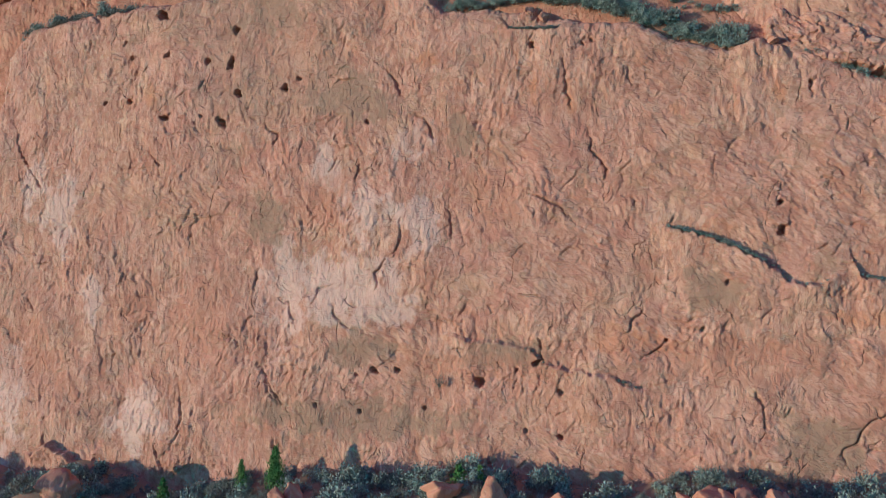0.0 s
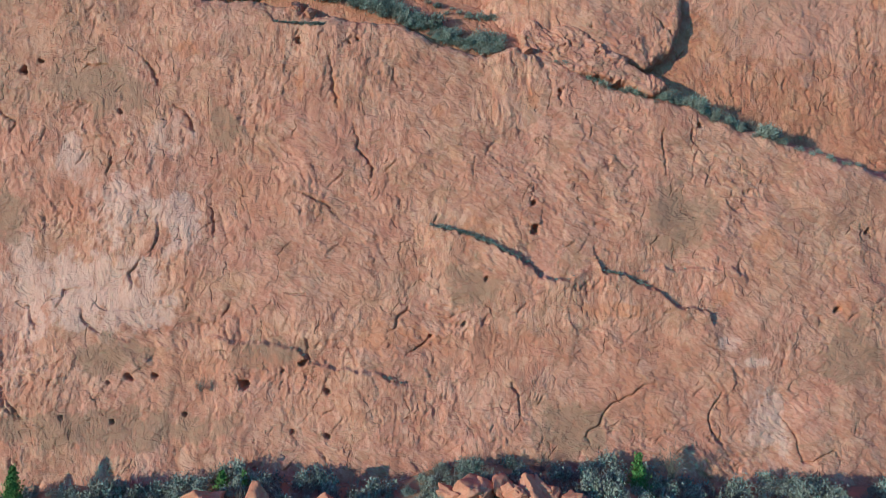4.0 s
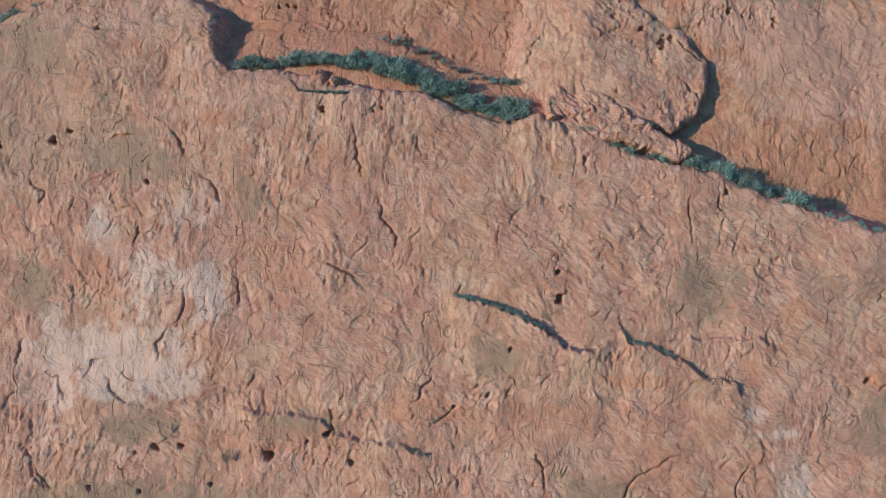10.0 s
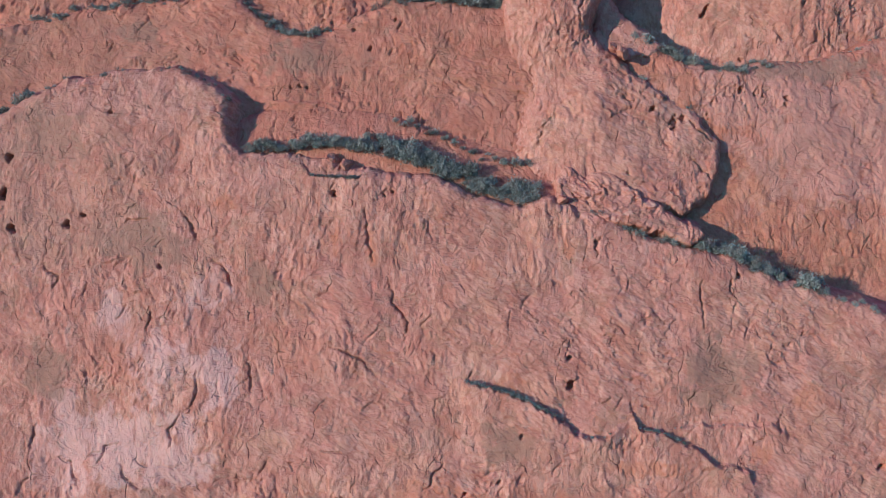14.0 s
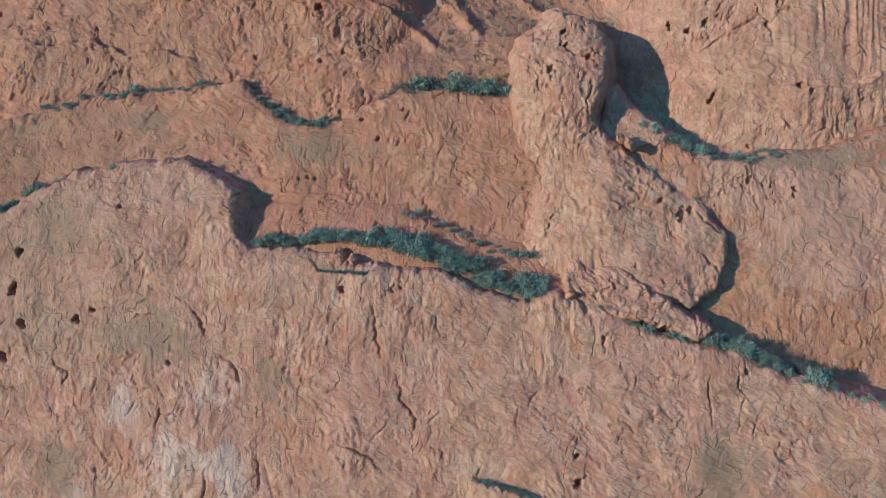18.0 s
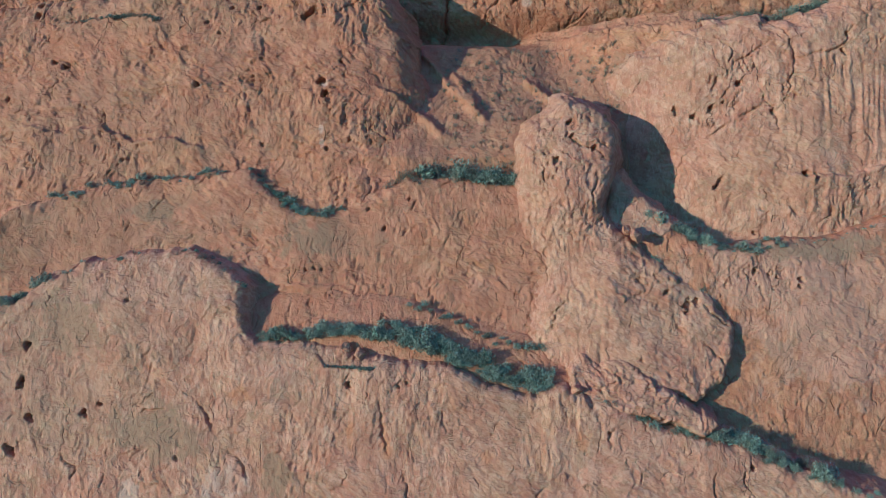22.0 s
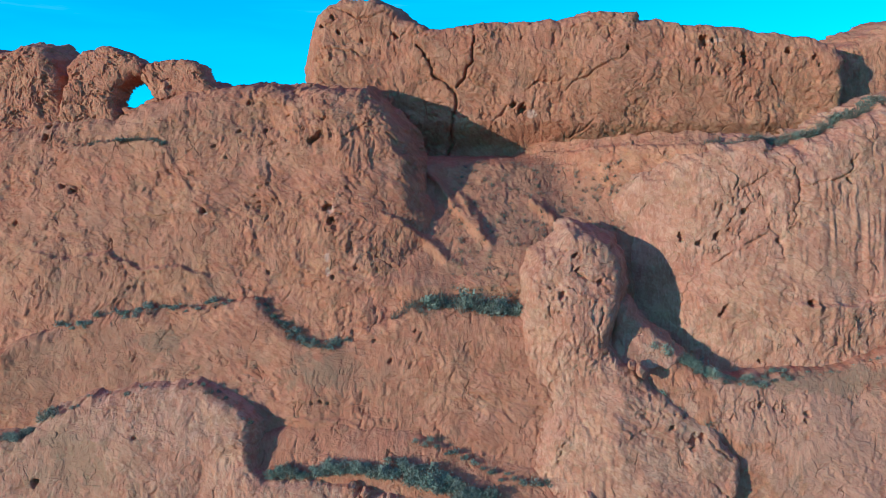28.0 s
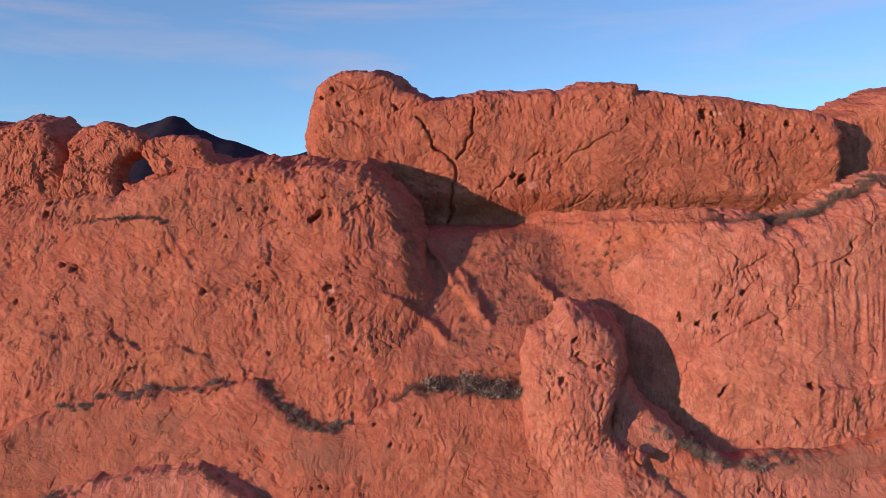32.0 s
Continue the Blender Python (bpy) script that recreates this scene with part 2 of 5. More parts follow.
    scored = blend(nodes, links, lean, noise_node(nodes, links, 4.2, 5, (1.0, 1, 0.34), 0.66, 0.3, 6), noise_node(nodes, links, 4.2, 5, (0.34, 1, 1.0), 0.66, 0.3, -36))
    torn = ramp(nodes, links, noise_node(nodes, links, 0.5, 6, (1, 1, 1.2), 0.65, 0.6, 15), 0.40, 0.52)
    col = mix_color(nodes, links, times(nodes, links, ramp(nodes, links, large, 0.60, 0.75), 0.22), col, pale)
    col = mix_color(nodes, links, times(nodes, links, ramp(nodes, links, large, 0.30, 0.15), 0.40), col, dark)
    col = mix_color(nodes, links, times(nodes, links, ramp(nodes, links, small, 0.75, 0.85), 0.22), col, pale)
    col = mix_color(nodes, links, times(nodes, links, ramp(nodes, links, small, 0.25, 0.15), 0.35), col, dark)
    # light on the raised scoring and shade in the low, put into the colour
    lit_stroke = times(nodes, links, torn, ramp(nodes, links, scored, 0.55, 0.60))
    shaded_groove = times(nodes, links, torn, ramp(nodes, links, scored, 0.44, 0.38))
    col = mix_color(nodes, links, times(nodes, links, lit_stroke, 0.40), col, pale)
    col = mix_color(nodes, links, times(nodes, links, shaded_groove, 0.45), col, tuple(0.7 * c for c in dark))
    for kind, tone in (("bleach", (0.62, 0.325, 0.250)), ("rust", (0.48, 0.155, 0.075)), ("lichen", (0.30, 0.145, 0.092)), ("soil", (0.44, 0.150, 0.090))):
        spot = ramp(nodes, links, noise_node(nodes, links, 1.3, 6, (1.6, 1.6, 0.16) if kind == "bleach" else (1.2, 1.2, 0.8), 0.65), *((0.24, 0.46) if kind in ("bleach", "lichen") else (0.30, 0.56)))
        cover = times(nodes, links, attribute(nodes, kind), {"bleach": 0.72, "lichen": 0.8}.get(kind, 0.6))
        col = mix_color(nodes, links, times(nodes, links, cover, spot), col, tone)
    col = mix_color(nodes, links, times(nodes, links, fine, 0.14), col, tuple(0.5 * c for c in dark))
    links.new(col, b.inputs["Base Color"])
    # fine relief: grit, flakes and hairline seams
    grit = nodes.new("ShaderNodeBump")
    grit.inputs["Strength"].default_value, grit.inputs["Distance"].default_value = 0.5, 0.05
    links.new(noise_node(nodes, links, 3.0, 5, (1, 1, 0.75), 0.6, 0.4), grit.inputs["Height"])
    stroke = nodes.new("ShaderNodeBump")
    stroke.inputs["Strength"].default_value, stroke.inputs["Distance"].default_value = 1.0, 0.115
    steps = plus(nodes, links, plus(nodes, links, times(nodes, links, large, 0.8), times(nodes, links, small, 0.5)), times(nodes, links, scored, 0.9))
    calm = nodes.new("ShaderNodeMath")
    calm.operation = "MULTIPLY_ADD"
    links.new(torn, calm.inputs[0])
    calm.inputs[1].default_value, calm.inputs[2].default_value = 0.65, 0.35
    links.new(times(nodes, links, steps, calm.outputs[0]), stroke.inputs["Height"])
    links.new(grit.outputs["Normal"], stroke.inputs["Normal"])
    split = nodes.new("ShaderNodeBump")
    split.inputs["Strength"].default_value, split.inputs["Distance"].default_value = 1.0, 0.14
    links.new(plus(nodes, links, hair, times(nodes, links, web, 0.10)), split.inputs["Height"])
    links.new(stroke.outputs["Normal"], split.inputs["Normal"])
    links.new(split.outputs["Normal"], b.inputs["Normal"])
    return m


ROCK = rock_material("red_sandstone", (0.51, 0.203, 0.129), (0.38, 0.132, 0.082), (0.60, 0.287, 0.200))
ROCK_RED = rock_material("deep_red_sandstone", (0.475, 0.170, 0.101), (0.35, 0.111, 0.064), (0.54, 0.218, 0.137))

# ---- what is worn into the rock: holes, cracks, ledges and stains (along, height, size) ----
HOLES = {
    "lower_cliff": [(11.0, 21.5, 0.47), (-9.1, 37.8, 0.34), (-13.0, 8.9, 0.65), (-6.3, 8.4, 0.41), (-6.2, 4.7, 0.37), (-24.0, 9.1, 0.28), (-22.3, 9.5, 0.42), (-20.3, 9.6, 0.37), (-17.8, 6.5, 0.32), (-27.6, 6.3, 0.28), (-23.6, 6.0, 0.32), (-32.2, 35.0, 0.44), (-9.1, 5.0, 0.23), (37.0, 14.7, 0.47), (10.9, 23.8, 0.38), (40.3, 21.4, 0.43), (4.9, 13.7, 0.33), (-9.9, 10.0, 0.28), (-8.3, 10.6, 0.42), (6.8, 17.4, 0.28), (2.1, 12.7, 0.28)],
    "middle_cliff": [(-6.3, 51.2, 0.31), (-4.0, 53.9, 0.26), (-7.8, 53.0, 0.26), (27.3, 47.3, 0.36), (28.7, 46.9, 0.26), (29.3, 46.8, 0.2), (31.5, 46.5, 0.36), (31.4, 45.9, 0.31), (-13.4, 47.4, 0.15), (-12.6, 47.5, 0.15), (-11.9, 47.4, 0.15), (-6.9, 44.8, 0.25), (-6.2, 44.5, 0.25), (-28.3, 48.1, 0.26), (8.2, 53.9, 0.21)],
    "rock_apron": [(19.1, 45.4, 0.45), (21.0, 44.2, 0.65), (21.8, 44.6, 0.45), (20.3, 46.4, 0.3), (16.6, 39.5, 0.2)],
    "rock_pillar": [(9.3, 57.3, 0.41), (10.6, 60.9, 0.41), (10.8, 59.6, 0.31), (12.7, 58.4, 0.36), (14.1, 61.5, 0.31)],
    "side_buttress": [(21.5, 62.7, 0.38), (21.5, 62.2, 0.32), (23.2, 62.0, 0.48), (24.7, 62.7, 0.43), (25.8, 63.3, 0.38), (27.2, 65.0, 0.48), (25.4, 55.7, 0.43), (25.1, 55.2, 0.43), (33.1, 56.3, 0.59), (34.0, 56.0, 0.43), (28.6, 50.8, 0.32), (30.2, 62.2, 0.43), (37.3, 69.6, 0.43), (36.8, 68.0, 0.48)],
    "upper_buttress": [(-21.0, 76.0, 0.34), (-16.9, 74.7, 0.28), (-21.7, 73.1, 0.33), (-19.2, 73.1, 0.33), (-13.4, 74.3, 0.39), (-14.4, 72.1, 0.67), (-13.8, 72.7, 0.5), (-12.7, 65.4, 0.6), (-12.2, 64.1, 0.6), (-22.8, 70.4, 0.22), (-24.5, 65.1, 0.44), (-16.7, 70.7, 0.22), (-18.1, 59.2, 0.27), (-11.9, 58.7, 0.32), (-39.2, 67.6, 0.44), (-38.1, 67.1, 0.44), (-10.8, 67.4, 0.27), (-41.4, 73.8, 0.51), (-41.5, 72.6, 0.56), (-43.7, 64.0, 0.33), (-19.3, 66.0, 0.22), (-9.8, 59.6, 0.32), (-24.1, 71.5, 0.22)],
    "ridge_wall": [(26.2, 83.6, 0.61), (27.1, 83.6, 0.49), (25.8, 81.6, 0.42), (30.5, 82.0, 0.55), (30.6, 81.4, 0.42), (35.3, 82.6, 0.6), (37.9, 81.8, 0.36), (38.6, 81.0, 0.36), (32.0, 80.6, 0.24), (7.0, 76.7, 0.67), (6.2, 77.2, 0.55), (28.1, 80.2, 0.3), (18.2, 82.9, 0.37), (-13.6, 86.5, 0.43), (-10.5, 84.0, 0.37), (-13.0, 84.9, 0.37), (-6.8, 84.6, 0.49), (-14.8, 85.6, 0.37)],
}
HOLES["lower_cliff"] += [(-40.3, 37.9, 0.49), (-37.8, 37.5, 0.49), (-36.7, 34.5, 0.44), (-44.4, 32.6, 0.54), (-38.3, 32.0, 0.63), (-40.5, 32.6, 0.29), (-48.7, 34.4, 0.49), (-32.1, 35.0, 0.34), (-59.7, 31.1, 0.25), (-45.4, 42.9, 0.89), (-37.4, 40.8, 0.39), (-51.4, 34.4, 0.39), (-48.8, 38.8, 0.35), (-49.6, 40.3, 0.3), (-44.5, 38.7, 0.44), (-58.6, 43.8, 0.3)]
HOLES["lower_cliff"] += [(-37.8, 37.6, 0.49), (-36.9, 34.7, 0.54), (-37.5, 40.9, 0.34), (-32.1, 35.2, 0.29), (-30.7, 35.8, 0.39), (-28.6, 44.8, 0.3), (-23.8, 31.4, 0.29), (-9.0, 37.5, 0.34), (-4.7, 37.5, 0.24), (-4.0, 37.8, 0.19), (13.4, 33.5, 0.29), (25.6, 30.6, 0.39)]
HOLES["rock_pillar"] += HOLES.pop("rock_apron")
CRACK_F = [
    [(-32.8, 9.0), (-31.5, 7.0), (-30.2, 5.6)],
    [(-30.8, 15.2), (-30.5, 14.0), (-29.8, 13.0)],
    [(-26.4, 15.1), (-26.1, 14.0), (-25.4, 13.5), (-24.4, 13.1)],
    [(-28.5, 15.1), (-27.8, 16.4), (-26.5, 16.8)],
    [(-21.3, 19.8), (-22.2, 17.8), (-22.4, 16.5)],
    [(-20.0, 22.6), (-20.2, 20.7), (-21.3, 19.4)],
    [(-24.9, 25.9), (-24.5, 27.8)],
    [(-27.4, 27.1), (-26.4, 28.1)],
    [(-18.3, 31.4), (-18.0, 30.2), (-17.7, 29.5)],
    [(-8.1, 12.7), (-8.1, 11.5), (-7.7, 10.5)],
    [(20.8, 8.7), (18.9, 8.3), (17.0, 6.8), (15.0, 5.1), (14.8, 3.8)],
    [(15.8, 3.7), (16.3, 2.5), (16.9, 1.5)],
]
CRACK_F += [
    [(26.5, 7.8), (25.5, 6.4), (25.5, 4.6), (26.4, 3.6)],
    [(31.6, 6.0), (32.6, 4.0), (33.3, 2.1), (35.9, 3.0), (36.5, 1.9)],
    [(8.5, 9.3), (9.3, 8.0), (9.6, 5.8)],
    [(-4.1, 30.2), (-3.7, 28.1), (-2.6, 26.6), (-3.0, 25.4)],
    [(-6.2, 36.3), (-6.1, 33.9), (-5.7, 31.9)],
    [(-27.0, 35.2), (-25.2, 35.7)],
    [(-34.0, 31.6), (-32.8, 30.7), (-33.0, 29.7)],
    [(-16.2, 23.8), (-15.5, 21.9), (-15.7, 20.5)],
    [(-34.1, 18.2), (-34.2, 15.9)],
    [(-32.9, 9.5), (-32.4, 7.5), (-30.6, 5.7)],
    [(-41.5, 8.4), (-40.7, 4.7), (-41.5, 1.6)],
    [(-43.3, 2.2), (-42.9, 0.9), (-42.4, -0.5)],
]
CRACK_F += [
    [(-59.1, 15.1), (-58.4, 13.8)],
    [(-46.2, 29.6), (-44.8, 28.2), (-44.5, 26.8)],
    [(-62.5, 33.0), (-61.8, 30.4), (-58.6, 26.2), (-57.9, 24.8)],
    [(22.5, 30.1), (22.1, 27.9), (22.4, 26.2)],
    [(24.8, 30.4), (25.2, 28.8)],
    [(-22.5, 36.5), (-21.2, 35.0), (-20.6, 33.6)],
    [(-19.2, 32.0), (-18.2, 31.1), (-17.7, 29.7)],
    [(13.9, 33.9), (13.3, 33.0), (13.5, 32.1)],
    [(-9.2, 24.7), (-6.8, 23.8), (-5.2, 22.3)],
    [(-1.6, 13.0), (-0.2, 14.4), (0.5, 15.1)],
    [(0.2, 11.0), (1.4, 12.1), (2.0, 12.8)],
]
CRACK_P = [
    [(10.2, 61.2), (10.4, 59.6), (11.9, 58.3), (12.9, 58.4), (14.1, 57.2)],
    [(13.2, 59.1), (14.4, 58.4)],
    [(12.8, 56.5), (12.3, 54.4), (12.7, 52.9)],
]
CRACK_S = [
    [(9.9, 44.6), (9.1, 43.4), (8.6, 42.7)],
    [(22.1, 41.0), (23.8, 39.5), (24.0, 39.1)],
    [(21.8, 44.9), (23.4, 43.2), (24.6, 42.4)],
]
CRACK_R = [
    [(29.9, 71.3), (31.7, 69.7), (32.4, 67.5), (31.8, 64.8), (31.0, 63.5)],
    [(29.1, 64.3), (30.3, 62.4), (30.9, 60.0)],
    [(27.2, 62.0), (29.4, 62.9)],
    [(25.1, 69.9), (26.7, 68.3), (26.3, 67.0)],
    [(26.7, 67.0), (28.8, 68.3), (30.4, 69.1)],
    [(32.0, 67.3), (35.7, 67.8), (37.3, 69.1), (37.9, 70.4)],
    [(24.3, 59.8), (25.4, 60.8), (25.9, 61.4)],
]
CRACK_U = [
    [(-11.8, 72.3), (-9.6, 73.4), (-8.0, 75.0)],
    [(-33.8, 62.9), (-33.5, 61.1)],
    [(-39.2, 68.1), (-38.0, 67.6), (-37.3, 66.5)],
    [(-19.0, 71.5), (-17.6, 71.8)],
]
CRACK_K = [
    [(-4.3, 83.5), (-3.1, 81.8), (-2.8, 80.4), (-1.2, 79.3), (-0.3, 78.3), (-0.3, 75.3), (-1.2, 71.4)],
    [(1.7, 84.5), (1.6, 81.5), (-0.1, 79.0)],
    [(19.1, 82.9), (16.4, 81.4), (13.4, 79.7), (10.7, 78.4)],
    [(23.0, 82.4), (23.6, 80.1), (24.4, 78.2)],
    [(33.2, 80.2), (34.7, 78.2)],
    [(5.8, 78.4), (4.9, 75.9), (3.7, 74.7)],
    [(7.3, 78.7), (11.6, 80.1)],
    [(11.6, 73.5), (15.2, 75.6)],
    [(-15.4, 87.1), (-13.0, 87.4), (-10.5, 86.4), (-7.4, 87.0)],
    [(-15.1, 83.4), (-11.7, 83.1), (-8.0, 81.8)],
]
LEDGE_F = [
    [(2.1, 21.8), (3.6, 21.5), (5.0, 21.2), (6.8, 20.5), (9.2, 19.3), (10.6, 18.5), (11.2, 17.6), (12.5, 17.3), (13.7, 17.4), (14.7, 18.0)],
    [(-15.7, 12.8), (-13.6, 12.3), (-10.9, 12.2), (-8.8, 11.7), (-7.6, 10.6), (-5.3, 10.2), (-2.1, 9.6), (0.2, 8.8)],
    [(20.6, 18.0), (24.0, 18.2), (27.5, 18.3), (29.4, 17.3)],
    [(-56.7, 0.4), (-54.5, 1.5), (-52.5, 0.7), (-49.8, -1.7)],
    [(-12.1, 40.5), (-11.1, 39.2), (-6.9, 38.9), (-6.3, 39.6)],
    [(16.1, 19.3), (16.5, 18.1), (18.2, 17.7), (20.2, 16.9), (21.4, 16.1), (22.7, 15.2), (24.3, 14.9), (25.6, 14.5), (26.0, 13.6)],
]
LEDGE_U = [
    [(-39.3, 71.6), (-34.5, 72.1), (-30.4, 72.2), (-28.9, 71.5)],
    [(-28.9, 71.5), (-26.7, 68.1), (-24.7, 65.3)],
    [(-41.3, 61.3), (-37.8, 60.5), (-33.7, 61.1), (-30.2, 59.4), (-27.7, 59.9), (-23.8, 59.0)],
    [(-6.9, 65.0), (-3.9, 63.0), (-0.6, 60.6), (1.0, 59.1)],
]
LEDGE_R = [
    [(32.0, 56.3), (37.4, 56.2), (40.6, 57.4)],
]
LEDGE_M = [
    [(-43.9, 50.9), (-40.9, 52.9), (-38.9, 55.2), (-38.0, 55.7)],
    [(-15.4, 46.3), (-9.7, 45.8), (-5.1, 44.1), (-0.1, 43.3), (5.2, 42.3)],
]
CRACKS = {"lower_cliff": CRACK_F, "rock_pillar": CRACK_P + CRACK_S, "side_buttress": CRACK_R, "upper_buttress": CRACK_U, "ridge_wall": CRACK_K}
LEDGES = {"lower_cliff": LEDGE_F, "upper_buttress": LEDGE_U, "side_buttress": LEDGE_R, "middle_cliff": LEDGE_M}
LEDGE_DEPTH = {"lower_cliff": (0.65, 0.35, 0.3, 0.9, 0.25, 0.55), "upper_buttress": (0.35, 0.14, 0.5, 0.7), "side_buttress": (0.7,), "middle_cliff": (1.0, 0.2)}
PATCHES = {
    ("lower_cliff", "bleach"): [(-25.3, 16.3, 4.93, 3.52), (-31.3, 15.8, 2.82, 4.71), (-22.5, 14.9, 3.51, 1.64), (-23.5, 23.8, 2.14, 2.38), (-18.5, 22.3, 1.89, 2.6), (30.0, 5.0, 2.08, 2.77), (29.5, 10.3, 1.86, 0.42), (27.2, 11.9, 1.03, 0.56), (-27.6, 27.1, 1.44, 1.92), (-19.2, 29.5, 1.92, 1.92)] + [(-51.2, 15.1, 1.19, 1.91), (-55.9, 23.4, 2.18, 3.88), (-60.0, 6.1, 1.89, 5.68), (-59.3, 26.3, 1.47, 2.45), (-45.6, 4.3, 2.79, 2.79), (-24.8, 16.6, 2.82, 3.29)],
    ("lower_cliff", "rust"): [(-5.7, 33.0, 0.48, 1.44), (-8.8, 33.6, 0.39, 1.2), (11.2, 32.8, 0.67, 0.96), (7.4, 31.3, 0.67, 0.77), (-18.5, 36.8, 0.97, 0.78), (2.6, 31.7, 0.72, 0.77), (31.0, 20.4, 1.66, 0.95), (17.7, 14.8, 3.04, 0.61), (-0.7, 12.6, 2.78, 1.3), (26.9, 15.7, 1.03, 0.94), (37.7, 14.7, 0.71, 1.41), (5.9, 21.9, 1.41, 0.94)] + [(-46.1, 35.3, 0.74, 1.18), (-48.6, 34.3, 0.49, 0.49)],
    ("lower_cliff", "lichen"): [(23.5, 22.4, 2.84, 3.08), (14.1, 5.0, 3.67, 2.52), (-23.2, 11.3, 2.79, 1.63), (-26.5, 33.6, 4.35, 1.69), (17.3, 1.6, 2.74, 1.6), (37.9, 10.9, 2.58, 2.81), (-10.8, 11.2, 4.17, 1.16), (-24.4, 5.4, 9.21, 1.61), (5.4, 16.7, 2.8, 1.4), (-33.1, 22.8, 1.91, 2.38)] + [(-33.8, 42.9, 3.45, 2.47), (-25.4, 33.4, 3.87, 2.42), (-15.0, 30.1, 1.44, 1.92)] + [(-34, 36, 9, 5), (-37, 43, 10, 5)],
    ("lower_cliff", "soil"): [(-13.1, 10.1, 7.86, 1.2), (-27.5, 24.5, 2.86, 2.38), (-18.5, 30.4, 1.92, 2.16), (19.3, 7.4, 3.92, 2.77), (27.4, 6.4, 2.08, 2.31), (-12.5, 24.7, 2.85, 2.85), (7.7, 11.2, 7.41, 1.85), (20.9, 11.1, 3.72, 1.86)] + [(-39.7, 13.3, 3.53, 3.53), (-59.0, 10.0, 4.05, 3.81), (-46.4, 14.7, 1.9, 1.9), (-32.8, 13.9, 1.88, 2.82)],
    ("lower_cliff", "smooth"): [(-26.5, 16.0, 6, 4), (-24, 5.5, 8, 1.6), (23.5, 22.4, 3, 3.2), (33, 8, 8, 6), (38, 24, 5, 5), (12, 9, 6, 3)],
    ("middle_cliff", "bleach"): [(36, 43, 10, 7), (30, 47, 8, 4)],
    ("middle_cliff", "smooth"): [(36, 41, 13, 9), (-12, 51, 8, 3), (-30, 53, 9, 2)],
    ("side_buttress", "smooth"): [(24, 56.5, 9, 5), (19, 65, 5, 6), (37, 59, 6, 4)],
    ("rock_pillar", "smooth"): [(14, 42, 6, 3)],
    ("middle_cliff", "lichen"): [(-11.4, 50.1, 4.61, 1.54), (34.8, 49.4, 6.18, 1.29), (-28.1, 52.5, 3.11, 1.04)] + [(-34, 50, 13, 5)],
    ("upper_buttress", "lichen"): [(-34, 61, 11, 6), (-32, 73, 12, 3)],
    ("gully", "lichen"): [(5, 64, 14, 8)],
    ("upper_buttress", "bleach"): [(-24.4, 64.9, 0.38, 0.38), (-12.5, 60.6, 0.27, 0.48), (-12.4, 65.2, 0.38, 0.33), (-12.4, 59.3, 0.21, 0.43)],
    ("ridge_wall", "bleach"): [(7.9, 76.1, 0.55, 0.43), (27.3, 83.6, 0.85, 0.24)],
    ("ledge_bank", "soil"): [(-4, 42, 26, 9)],
    ("middle_cliff", "soil"): [(-5.1, 44.1, 10.59, 1.81), (5.0, 44.3, 3.03, 2.77), (6.5, 48.8, 1.53, 3.06), (-8.3, 49.9, 3.07, 2.05), (-12.3, 45.8, 5.07, 1.52)],
}


def stain(mass, kind, x, z, seed):
    """How strongly a patch of that kind covers each place."""
    total = np.zeros(x.shape)
    wob = 0.6 * fbm(x / 1.8, z / 2.2, seed + 301, 5, 0.6)
    for cx, cz, rx, rz in PATCHES.get((mass, kind), ()):
        near = np.hypot((x - cx) / rx, (z - cz) / rz)
        total = np.maximum(total, (0.4 if rx * rz > 30 else 1.0) * step(1.15, 0.7, near + wob))
    if kind in ("bleach", "soil", "lichen"):
        loose = fbm(x / 4.0, z / 6.0, seed + {"bleach": 400, "soil": 440, "lichen": 480}[kind], 4)
        total = np.maximum(total, 0.15 * step(0.3, 0.9, loose))
    return total


